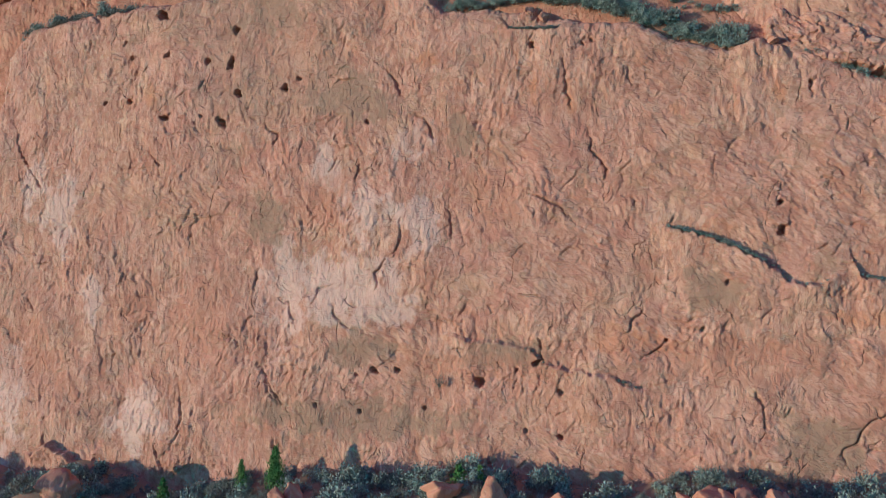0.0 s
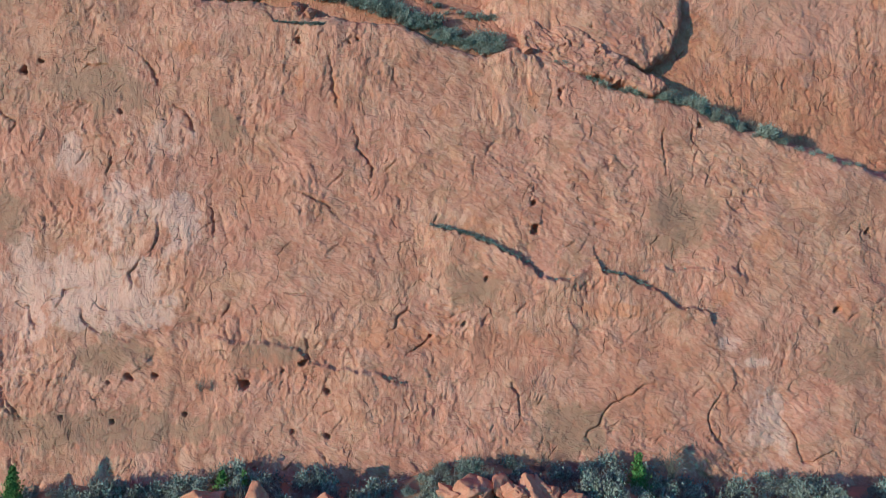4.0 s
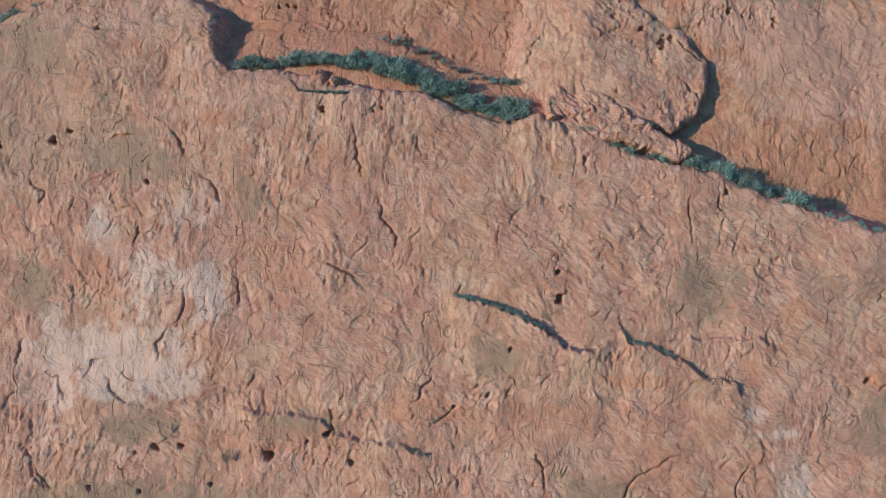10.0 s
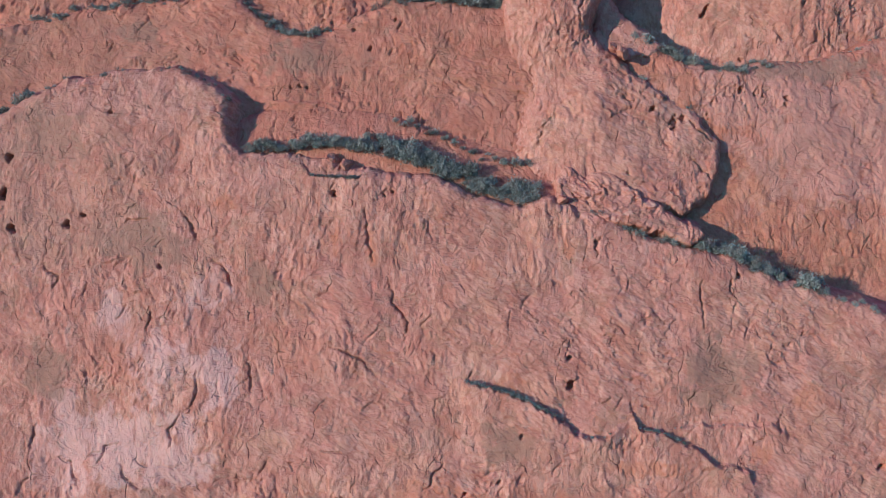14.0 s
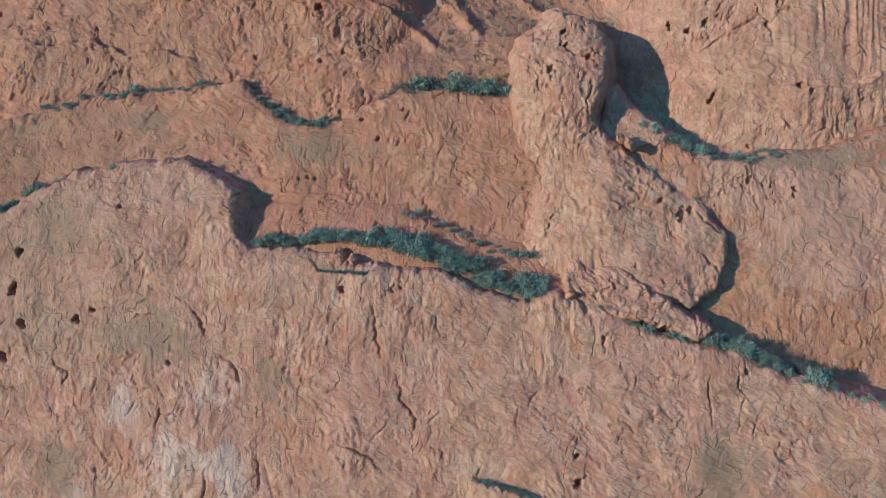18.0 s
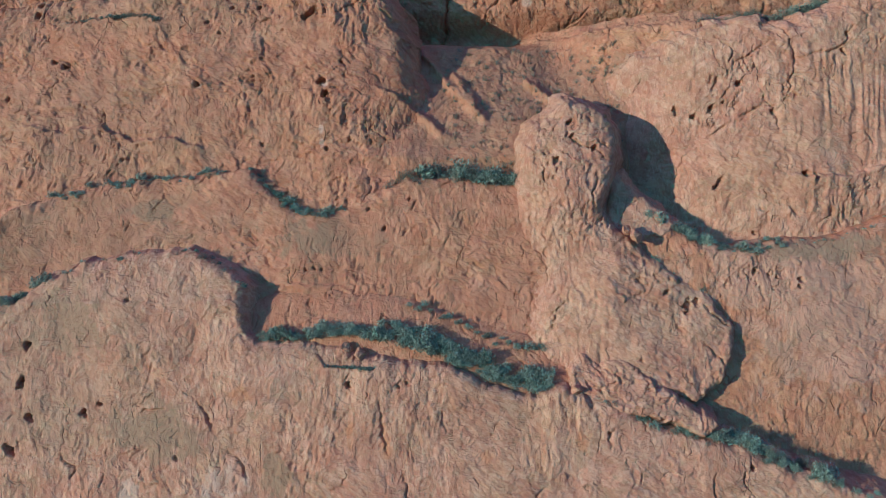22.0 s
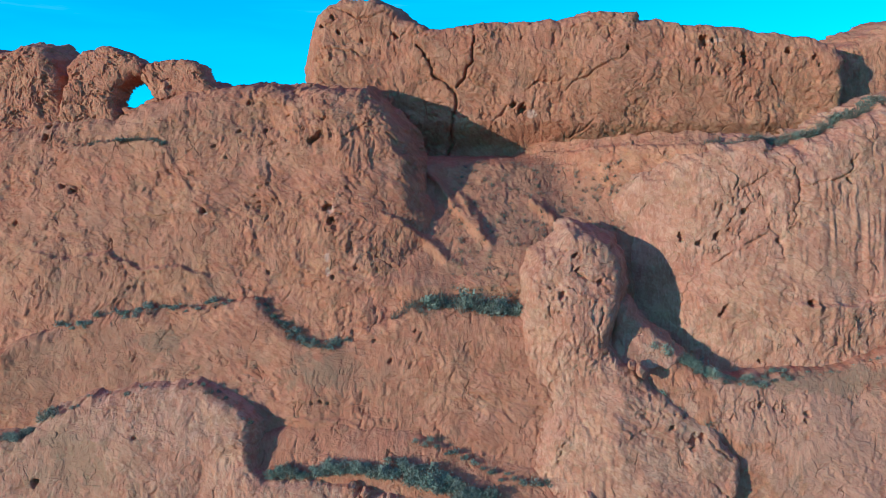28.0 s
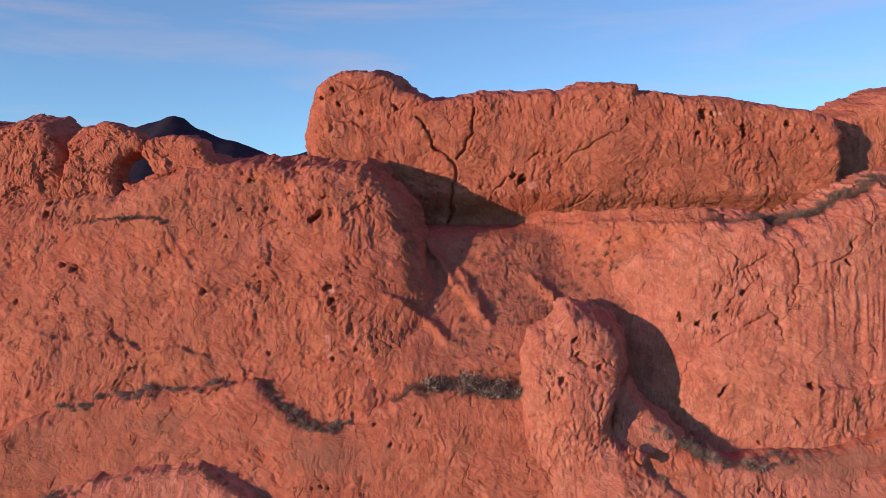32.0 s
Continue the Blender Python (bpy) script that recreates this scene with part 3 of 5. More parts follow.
def carve(mass, x, y, z, gx, gz, seed):
    wob = 0.22 * fbm(x / 0.7, z / 0.7, seed + 81, 2)
    rag = 0.35 * fbm(x / 0.3, z / 0.3, seed + 85, 2)
    bend = 0.35 * fbm(x / 2.4, z / 2.4, seed + 83, 2)
    for k, (hx, hz, r) in enumerate(HOLES.get(mass, ())):
        r = max(0.8 * r, 0.2)
        i0, i1 = np.searchsorted(gx, (hx - 2 * r, hx + 2 * r))
        j0, j1 = np.searchsorted(gz, (hz - 2 * r, hz + 2 * r))
        w = np.s_[j0:j1, i0:i1]
        lean, squash = math.sin(12.9 * k + seed), 0.65 + 0.5 * abs(math.sin(7.3 * k))
        near = np.hypot(x[w] - hx + 0.5 * lean * (z[w] - hz), (z[w] - hz) * squash) / (0.85 * r) + 1.8 * wob[w] + rag[w]
        y[w] += 2.4 * r * step(1.05, 0.5, near)
    for k, line in enumerate(CRACKS.get(mass, ())):
        i0, i1 = np.searchsorted(gx, (min(p[0] for p in line) - 2, max(p[0] for p in line) + 2))
        j0, j1 = np.searchsorted(gz, (min(p[1] for p in line) - 2, max(p[1] for p in line) + 2))
        w = np.s_[j0:j1, i0:i1]
        big = 1.8 if mass == "ridge_wall" and k < 2 else 1.0
        d, along = line_distance(x[w] + 0.7 * wob[w] + bend[w], z[w] + 0.5 * wob[w] - bend[w], line)
        open_ = 0.5 + 0.5 * np.sin(np.clip(along, 0, 1) * np.pi) if big == 1 else 1.0
        y[w] += 0.45 * big * open_ * np.exp(-((d / (0.07 * big * open_)) ** 2))
        # one lip stands a little proud of the other
        y[w] -= 0.03 * big * np.exp(-((d / 0.7) ** 2)) * np.clip(2 * lattice(x[w] / 3, z[w] / 3, k + 900), -1, 1)
    dice = random.Random(seed)
    for k in range(int((gx[-1] - gx[0]) * (gz[-1] - gz[0]) / 22)):
        px, pz, ang = dice.uniform(gx[0], gx[-1]), dice.uniform(gz[0], gz[-1]), dice.choice((90, 90, 75, 50, 20)) + dice.uniform(-25, 25)
        line = [(px, pz)]
        for _ in range(dice.randint(2, 4)):
            ang += dice.uniform(-40, 40)
            px, pz = px + 0.55 * math.cos(radians(ang)), pz + 0.55 * math.sin(radians(ang))
            line.append((px, pz))
        i0, i1 = np.searchsorted(gx, (min(p[0] for p in line) - 1, max(p[0] for p in line) + 1))
        j0, j1 = np.searchsorted(gz, (min(p[1] for p in line) - 1, max(p[1] for p in line) + 1))
        w = np.s_[j0:j1, i0:i1]
        d, along = line_distance(x[w] + 0.6 * wob[w], z[w] + 0.5 * wob[w], line)
        y[w] += dice.uniform(0.05, 0.30) * np.sin(np.clip(along, 0.02, 0.98) * np.pi) * np.exp(-((d / 0.06) ** 2))
        y[w] -= 0.05 * np.exp(-(d / 0.5) ** 2) * np.sin(np.clip(along, 0, 1) * np.pi) * (x[w] * math.sin(radians(ang)) - z[w] * math.cos(radians(ang)) < px * math.sin(radians(ang)) - pz * math.cos(radians(ang)))
    for line, depth in zip(LEDGES.get(mass, ()), LEDGE_DEPTH.get(mass, ())):
        lx, lz = [p[0] for p in line], [p[1] for p in line]
        i0, i1 = np.searchsorted(gx, (lx[0] - 3, lx[-1] + 3))
        w = np.s_[:, i0:i1]
        at = np.interp(x[w], lx, lz) + 0.8 * wob[w] + 0.3 * fbm(x[w] / 1.6, 0 * x[w], seed + 7, 3)
        fade = step(lx[0] - 1.2, lx[0] + 1.0, x[w]) * step(lx[-1] + 1.2, lx[-1] - 1.0, x[w])
        below = at - z[w]
        y[w] -= depth * fade * step(-0.16, 0.16, below) * np.exp(-np.clip(below, 0, None) / 2.4)
        y[w] += (0.25 if mass == "lower_cliff" else 0.12) * depth * fade * np.exp(-np.clip(-below, 0, None) / 0.6) * step(0.1, -0.2, below)
    return y


def chips(x, y, seed, tilt, lift):
    """Broken facets: each cell of a jumbled lattice is a small slab with a tilt and a height of its own; also a chance for each."""
    fx, fy = np.floor(x), np.floor(y)
    u, v = x - fx, y - fy
    xi, yi = fx.astype(np.int32) + 53 * seed, fy.astype(np.int32) + 29 * seed
    best, at_u, at_v, who = np.full(x.shape, 9.0, np.float32), np.zeros(x.shape, np.float32), np.zeros(x.shape, np.float32), np.zeros(x.shape, np.int32)
    for i in (-1, 0, 1):
        for j in (-1, 0, 1):
            h = ((xi + i) & 255) * 256 + ((yi + j) & 255)
            du, dv = u - i - CHANCE[0][h], v - j - CHANCE[1][h]
            d = du * du + dv * dv
            near = d < best
            best = np.where(near, d, best)
            at_u, at_v, who = np.where(near, du, at_u), np.where(near, dv, at_v), np.where(near, h, who)
    c, e = CHANCE[2][who], (7 * CHANCE[2][who] + 3 * CHANCE[0][who]) % 1
    return tilt * ((2 * c - 1) * at_u + (2 * e - 1) * at_v) + lift * (2 * ((13 * CHANCE[1][who] + c) % 1) - 1), (5 * c + e) % 1


# ---- the rock masses: outlines on the face (along, height), and how far back each front lies ----
SHAPES = {}


def rock_mass(name, outline, front, label, mat=ROCK, round_by=1.2, side=5.0, seed=1, relief=1.0, flutes=0.0, flute_size=1.5, flutes_from=None, ragged=0.3, grid=0.11, skirt=1.4, pits=0.0, slant=0.0, cuts=1.0, category="rock face"):
    xs, zs = [p[0] for p in outline], [p[1] for p in outline]
    gx = np.arange(min(xs) - 1.6, max(xs) + 1.6, grid)
    gz = np.arange(max(min(zs), -3) - 0.2, max(zs) + 1.8, grid)
    x, z = np.meshgrid(gx.astype(np.float32), gz.astype(np.float32))
    d = inside_distance(x, z, outline) + ragged * fbm(x / 2.6, z / 2.6, seed + 5, 5, 0.6)
    inner = np.clip(d / round_by, 0, 1)
    y = front(x, z) + round_by * 0.9 * (1 - np.sqrt(np.clip(1 - (1 - inner) ** 2, 0, 1))) + np.clip(-d, 0, None) * side
    calm = np.maximum(stain(name, "lichen", x, z, seed), stain(name, "smooth", x, z, seed))
    near_x, near_z = 0.22 * fbm(x / 1.3, z / 1.3, seed + 151, 3, 0.6), 0.22 * fbm(x / 1.3, z / 1.3, seed + 152, 3, 0.6)
    wx, wz = x + 1.1 * fbm(x / 9, z / 9, seed + 2, 2) + near_x, z + 1.1 * fbm(x / 9, z / 9, seed + 3, 2) + near_z
    rough = (0.55 + 0.6 * step(-0.35, 0.45, fbm(x / 7, z / 7, seed + 8, 3))) * (1 - 0.85 * calm)
    y = y + relief * (0.45 * fbm(x / 10, z / 13, seed + 11, 3) + 0.10 * fbm(wx / 3.2, wz / 4.5, seed + 21, 3, 0.55))
    # broad sheets peeling off, then flakes that lie aslant in some zones and upright in others
    lean = step(-0.12, 0.22, fbm(x / 13, z / 10, seed + 101, 2) + slant * x)
    sa, sb = 0.82 * wx - 0.57 * wz, 0.57 * wx + 0.82 * wz
    plate, _ = chips(wx / 4.5, wz / 4.0, seed + 156, 0.10, 0.05)
    lying, tone_a = chips(sa / 1.7, sb / 0.62, seed + 161, 0.10, 0.032)
    lying_small, tone_b = chips(sa / 0.75, sb / 0.33, seed + 171, 0.055, 0.016)
    upright, tone_c = chips(wx / 0.75, wz / 1.9, seed + 181, 0.10, 0.032)
    upright_small, tone_d = chips(wx / 0.36, wz / 0.8, seed + 186, 0.055, 0.016)
    y = y + relief * rough * (0.8 * plate + lean * (lying + lying_small) + (1 - lean) * (upright + upright_small))
    y = y - relief * rough * 0.014 * ridged(wx / 0.6, wz / 3.5, seed + 131, 2) * (1 - lean)
    y = y + relief * 0.022 * fbm(wx / 0.5, wz / 0.5, seed + 61, 2, 0.6)
    # short steep-sided cuts and scabs, dense in the broken zones
    broken = rough * (0.35 + 0.65 * step(-0.15, 0.25, fbm(x / 5, z / 4, seed + 205, 3)))
    cut_up, cut_lean = fbm(wx / 0.40, wz / 1.7, seed + 201, 3, 0.6), fbm(sa / 1.7, sb / 0.40, seed + 202, 3, 0.6)
    scab_up, scab_lean = fbm(wx / 0.9, wz / 1.6, seed + 203, 4, 0.6), fbm(sa / 1.8, sb / 0.8, seed + 204, 4, 0.6)
    y = y + cuts * broken * (lean * (0.20 * step(0.48, 0.60, cut_lean) - 0.07 * step(0.26, 0.33, scab_lean)) + (1 - lean) * (0.20 * step(0.48, 0.60, cut_up) - 0.07 * step(0.26, 0.33, scab_up)))
    facet = rough * (lean * (0.6 * tone_a + 0.4 * tone_b) + (1 - lean) * (0.6 * tone_c + 0.4 * tone_d) - 0.5) + 0.5
    if pits:
        # weathered hollows and knobs
        where = step(-0.2, 0.35, fbm(x / 4.5, z / 4.0, seed + 181, 3))
        y = y + pits * where * (0.55 * step(0.12, 0.45, fbm(wx / 1.1, wz / 0.8, seed + 191, 4, 0.6)) + 0.5 * fbm(sa / 2.0, sb / 1.2, seed + 195, 4, 0.6))
    if flutes:
        y = y - flutes * (1 if flutes_from is None else step(flutes_from, flutes_from + 6, x)) * ridged((x + 0.25 * (wx - x)) / flute_size, z / 16, seed + 91, 2) * step(-0.1, 0.4, fbm(x / 9, z / 6, seed + 95, 2) + 0.15)
    y = carve(name, x, y, z, gx, gz, seed)
    keep = d > -skirt
    face = keep[:-1, :-1] & keep[1:, :-1] & keep[:-1, 1:] & keep[1:, 1:]
    index = np.full(x.shape, -1, np.int64)
    used = np.zeros(x.shape, bool)
    for a in (slice(None, -1), slice(1, None)):
        for b in (slice(None, -1), slice(1, None)):
            used[a, b] |= face
    index[used] = np.arange(used.sum())
    r, c = np.nonzero(face)
    quads = np.stack([index[r, c], index[r, c + 1], index[r + 1, c + 1], index[r + 1, c]], 1)
    co = np.stack([x[used], y[used], z[used]], 1)
    me = bpy.data.meshes.new(name)
    me.vertices.add(len(co))
    me.vertices.foreach_set("co", co.astype(np.float32).ravel())
    me.loops.add(quads.size)
    me.loops.foreach_set("vertex_index", quads.astype(np.int32).ravel())
    me.polygons.add(len(quads))
    me.polygons.foreach_set("loop_start", np.arange(0, quads.size, 4, dtype=np.int32))
    me.polygons.foreach_set("use_smooth", np.ones(len(quads), bool))
    me.update(calc_edges=True)
    me.materials.append(mat)
    me.attributes.new("lean", "FLOAT", "POINT").data.foreach_set("value", lean[used].astype(np.float32))
    me.attributes.new("facet", "FLOAT", "POINT").data.foreach_set("value", facet[used].astype(np.float32))
    for kind in ("bleach", "rust", "lichen", "soil"):
        me.attributes.new(kind, "FLOAT", "POINT").data.foreach_set("value", stain(name, kind, co[:, 0], co[:, 2], seed).astype(np.float32))
    SHAPES.setdefault(name, (gx, gz, np.where(keep, y, 1e3)))
    return tagged(new(name, me), label, category, kind="structure")


F_LEFT = [(-67.4, 21.2), (-65.1, 34.1), (-64.4, 40.0), (-61.3, 42.7), (-54.7, 43.6), (-48.1, 44.0)]
F_TOP = [(-39.0, 44.6), (-37.0, 46.4), (-33.5, 47.9), (-28.5, 48.9), (-24.0, 49.5), (-20.9, 47.9), (-18.5, 46.2), (-18.2, 42.0), (-17.2, 41.3), (-13.8, 41.4), (-10.4, 40.8), (-6.9, 39.9), (-5.0, 39.6), (-0.1, 39.2), (3.3, 37.6), (7.2, 36.6), (9.6, 37.3), (13.4, 36.1), (18.2, 33.9), (24.0, 32.7), (28.8, 30.7), (32.2, 29.6), (36.9, 28.0), (43.2, 26.0)]
M_TOP = [(-84, 45.5), (-64, 47.5)] + [(-48.2, 50.4), (-42.0, 52.7), (-36.8, 54.5), (-31.6, 55.7), (-26.3, 56.0), (-21.0, 56.6), (-18.9, 56.9), (-16.7, 54.5), (-13.5, 52.8), (-10.4, 53.1), (-7.9, 54.5), (-4.2, 56.0), (-0.1, 56.0), (5.1, 55.5), (8.2, 55.1), (13.3, 52.4), (18.0, 53.0), (19.5, 51.8), (23.0, 50.1), (25.5, 49.4), (28.7, 49.8), (36.0, 50.8), (39.7, 52.2), (47.0, 54.0)]
PILLAR = [(2.6, 39.6), (3.9, 43.5), (5.0, 47.0), (5.4, 49.9), (5.9, 54.4), (6.4, 58.0), (7.4, 60.3), (9.3, 61.5), (10.3, 63.1), (11.9, 62.7), (14.2, 62.2), (15.1, 60.1), (15.2, 58.3), (14.3, 54.9), (13.6, 52.6), (14.9, 51.3), (16.6, 49.9), (18.2, 48.7), (20.4, 46.9), (23.3, 44.9), (25.0, 42.4), (25.3, 40.5), (24.6, 38.9), (23.9, 37.6), (22.8, 36.5), (21.4, 35.7), (14.6, 37.1), (9.7, 38.2), (5.6, 39.0)]
U_TOP = [(-84, 63.0), (-64, 67.0)] + [(-55.0, 70.4), (-46.4, 73.8), (-40.0, 74.7), (-33.3, 75.5), (-29.1, 77.5), (-24.5, 78.0), (-20.5, 78.2), (-14.8, 77.7), (-9.7, 77.6), (-8.1, 76.8), (-6.2, 74.3), (-4.0, 70.4), (-3.3, 67.6), (-1.2, 63.8), (1.0, 60.2), (3.0, 54.5)]
RIB = [(10.4, 36.8), (10.0, 38.8), (11.2, 40.1), (12.7, 39.5), (14.3, 39.9), (16.2, 39.0), (17.8, 37.3), (20.1, 35.9), (22.8, 34.2), (21.6, 33.3), (18.7, 34.2), (14.7, 35.4), (11.8, 35.8)]
R_TOP = [(12.4, 52.0), (12.6, 62.8), (13.4, 65.6), (16.0, 68.4), (20.8, 70.4), (25.1, 71.8), (28.9, 72.1), (32.6, 71.5), (35.3, 73.0), (37.9, 74.1), (40.5, 75.2), (46.5, 76.8)]
K_TOP = [(-16.4, 70.4), (-16.4, 78.5), (-16.2, 84.0), (-15.4, 87.1), (-13.0, 88.6), (-9.2, 88.8), (-6.8, 87.6), (-3.3, 85.2), (-2.8, 85.4), (0.8, 85.8), (3.0, 86.1), (6.7, 86.2), (11.6, 86.4), (14.0, 87.0), (19.3, 87.0), (19.6, 85.9), (21.5, 86.2), (24.8, 85.6), (29.6, 85.2), (32.6, 84.9), (37.9, 83.8), (40.3, 83.3), (41.2, 81.3), (41.5, 77.6), (41.8, 70.4)]
K2_TOP = [(39.8, 70.5), (41.0, 81.8), (42.9, 84.3), (45.4, 85.6), (47.8, 86.5), (52.9, 87.5), (57.3, 87.5)]
CAMEL_SIDE = [(-56.1, 71.5), (-56.1, 81.1), (-50.3, 81.6), (-46.8, 82.0), (-44.5, 82.4), (-42.5, 82.2), (-41.6, 80.8), (-40.8, 77.9), (-40.3, 75.6), (-39.9, 70.4)]
CAMEL_A = [(-41.9, 70.4), (-40.6, 76.7), (-40.3, 78.2), (-39.9, 80.2), (-38.7, 81.9), (-36.4, 82.4), (-34.6, 81.9), (-33.1, 81.0), (-32.3, 80.4), (-32.5, 79.1), (-33.3, 79.0), (-34.3, 78.6), (-34.9, 77.8), (-35.2, 76.2), (-34.8, 74.5), (-35.2, 70.4)]
CAMEL_B = [(-34.7, 70.4), (-33.8, 74.4), (-34.5, 75.8), (-32.8, 76.0), (-31.2, 77.0), (-31.9, 78.2), (-32.7, 78.8), (-32.7, 79.9), (-31.6, 80.6), (-29.4, 80.8), (-27.7, 81.2), (-26.3, 80.2), (-25.9, 78.9), (-23.7, 77.3), (-22.5, 70.4)]


def closed(top, low):
    return [*top, (top[-1][0], low), (top[0][0], low)]


def f_front(x, z):
    return 6.7 + 0.12 * z + 0.0006 * x * x + 0.3 * np.clip(z - 44.5, 0, None)


def m_front(x, z):
    return 15.02 + 0.2 * np.clip(z - 46, 0, None) + 0.06 * np.clip(z - 46, None, 0) + 0.0005 * x * x


def p_front(x, z):
    """An upright pillar that spreads into a broad rounded apron at its foot."""
    pillar = 14.3 + 0.25 * np.clip(z - 57, 0, None) + 0.06 * (z - 50) + 0.05 * (x - 10.5) ** 2
    apron = 13.75 + 0.14 * (z - 44) + 0.010 * (x - 17) ** 2 + 0.11 * np.clip(9 - x, 0, None) ** 2
    up = step(46.5, 54.5, z)
    return up * pillar + (1 - up) * apron


def u_front(x, z):
    return 17.8 + 0.24 * (z - 57) + 0.0008 * x * x * (x < 0) + 0.07 * np.clip(x + 9, 0, None) ** 2


def r_front(x, z):
    return 18.6 + 0.02 * np.clip(32 - x, 0, None) ** 2 + 0.05 * (z - 62) * (z > 62)


def g_front(x, z):
    floor = 18.6 + np.clip(z - 58, 0, None) * (0.75 + 0.02 * np.clip(x - 3, 0, 8)) + 1.2 * np.clip(z - 70, 0, None) ** 2 + 0.25 * np.clip(x - 13, 0, None) ** 2 * step(64, 58, z)
    side = r_front(x, z) + 1.7
    h = np.clip(0.5 + 0.5 * (side - floor) / 3.5, 0, 1)
    return side * (1 - h) + floor * h - 3.5 * h * (1 - h)


GULLY_RIBS = [
    [(-4.1, 70.9), (-0.6, 66.1), (3.2, 61.7)],
    [(-0.4, 67.8), (1.6, 64.5), (3.0, 61.7)],
    [(6.9, 66.7), (8.8, 65.3), (10.4, 63.3)],
    [(-5.3, 63.6), (-2.8, 62.0), (-0.4, 59.9)],
]


def gully_front(x, z):
    """The gully floor with narrow slanting ribs of rock standing out of it."""
    y = g_front(x, z)
    bend = 0.5 * fbm(x / 1.5, z / 1.5, 755, 3)
    for line in GULLY_RIBS:
        d, along = line_distance(x + bend, z - 0.5 * bend, line)
        y = y - 0.8 * np.exp(-((d / 0.45) ** 2)) * np.clip(np.sin(np.clip(along, 0.03, 0.97) * np.pi) * 1.6, 0, 1)
    return y


def k_front(x, z):
    return 30 - 0.03 * x + 1.6 * step(82, 74, z) + 2.4 * step(75.5, 72.5, z)


rock_mass("lower_cliff", closed(F_LEFT + F_TOP + [(F_TOP[-1][0] + 9, F_TOP[-1][1] - 4)], -3), f_front, "tall pale red sandstone cliff face with pits, cracks and streaks", seed=100, round_by=1.0, side=2.8, slant=0.012, grid=0.10, cuts=0.6)
rock_mass("middle_cliff", M_TOP + [(M_TOP[-1][0], 22), (28, 24), (-14, 34), (-20, 38), (-46, 38), (-84, 28)], m_front, "rounded red sandstone band above the long bushy ledge", ROCK_RED, seed=200, side=6, relief=0.9, pits=0.08, cuts=0.9)
BANK_LINE = [(-18.4, 41.2), (-13.9, 41.4), (-10.0, 41.5), (-5.5, 41.3), (-3.1, 40.7), (-0.1, 39.4), (3.3, 37.8), (7.3, 36.8), (9.8, 37.1), (12.7, 36.3)]
BANK_X, BANK_Z = [p[0] for p in BANK_LINE], [p[1] for p in BANK_LINE]
rock_mass("ledge_bank", [(-18.8, 39.4), (-18.8, 44.4), (-14.0, 46.4), (-8.1, 46.4), (-1.1, 44.2), (5.1, 42.9), (12.8, 40.4), (12.8, 34.5), (4.9, 34.5), (-5.1, 36.4), (-12.0, 36.9)], lambda x, z: 12.7 + 0.5 * np.clip(z - np.interp(x, BANK_X, BANK_Z), 0, None), "sloping bank of red soil behind the cliff lip", ROCK_RED, seed=250, relief=0.5, side=2)
rock_mass("rock_rib", RIB, lambda x, z: 12.4 + 0.25 * (z - 38), "pitted knobbly sandstone rib along the ledge", seed=270, round_by=0.5, side=3, relief=1.8, skirt=0.8, pits=0.28, ragged=0.4, cuts=1.0, grid=0.08)
rock_mass("rock_pillar", PILLAR, p_front, "knobby sandstone pillar on a broad grooved apron with a curved open crack", seed=400, round_by=1.1, side=2.6, flutes=0.05, flute_size=0.8, relief=1.3, pits=0.12)
rock_mass("leaning_slab", [(13.4, 50.6), (14.7, 56.4), (15.7, 56.1), (17.8, 53.8), (20.6, 51.6), (19.4, 50.4), (15.5, 49.6)], lambda x, z: 16.2 + 0.3 * (z - 51), "pale leaning sandstone slab wedged beside the pillar", seed=450, round_by=0.7, side=2.0, relief=0.8, skirt=1.0)
rock_mass("upper_buttress", closed(U_TOP, 48), u_front, "broad red sandstone buttress dotted with small holes", ROCK_RED, seed=500, round_by=2.6, side=3, ragged=0.45, relief=1.4, pits=0.20, cuts=1.2)
rock_mass("side_buttress", closed(R_TOP, 44), r_front, "rounded fluted sandstone buttress beside the gully", seed=600, round_by=3.0, side=3, flutes=0.16, flute_size=1.1, flutes_from=29, ragged=0.5, relief=0.9, pits=0.14, cuts=1.1)
rock_mass("gully", [(-9, 52), (25, 52), (25, 72.0), (-9, 72.0)], gully_front, "steep gully floor of weathered soil and rock", ROCK_RED, seed=700, relief=1.3, side=1)
rock_mass("ridge_wall", closed(K_TOP, 64), k_front, "red sandstone ridge wall with an upright block and deep crack", ROCK_RED, seed=800, round_by=1.5, side=4, flutes=0.04, flute_size=0.9, relief=1.1, pits=0.26)
rock_mass("far_ridge", closed(K2_TOP, 64), lambda x, z: 33 + 0 * x, "rounded red sandstone ridge end behind the wall", ROCK_RED, seed=900, round_by=2.5, side=3, pits=0.25)
rock_mass("ridge_end", closed(CAMEL_SIDE, 66), lambda x, z: 24.6 + 0 * x, "knobby red sandstone ridge end", ROCK_RED, seed=1000, round_by=1.6, side=3, pits=0.45, grid=0.06)
rock_mass("arch_rock", CAMEL_A, lambda x, z: 24.3 + 0 * x, "leaning red sandstone rock meeting another over an arch", ROCK_RED, seed=1100, round_by=1.0, side=9, skirt=0.3, relief=1.0, pits=0.45, grid=0.05)
rock_mass("arch_rock", CAMEL_B, lambda x, z: 24.4 + 0 * x, "low red sandstone rock meeting another over an arch", ROCK_RED, seed=1200, round_by=1.0, side=9, skirt=0.3, relief=1.0, pits=0.45, grid=0.05)

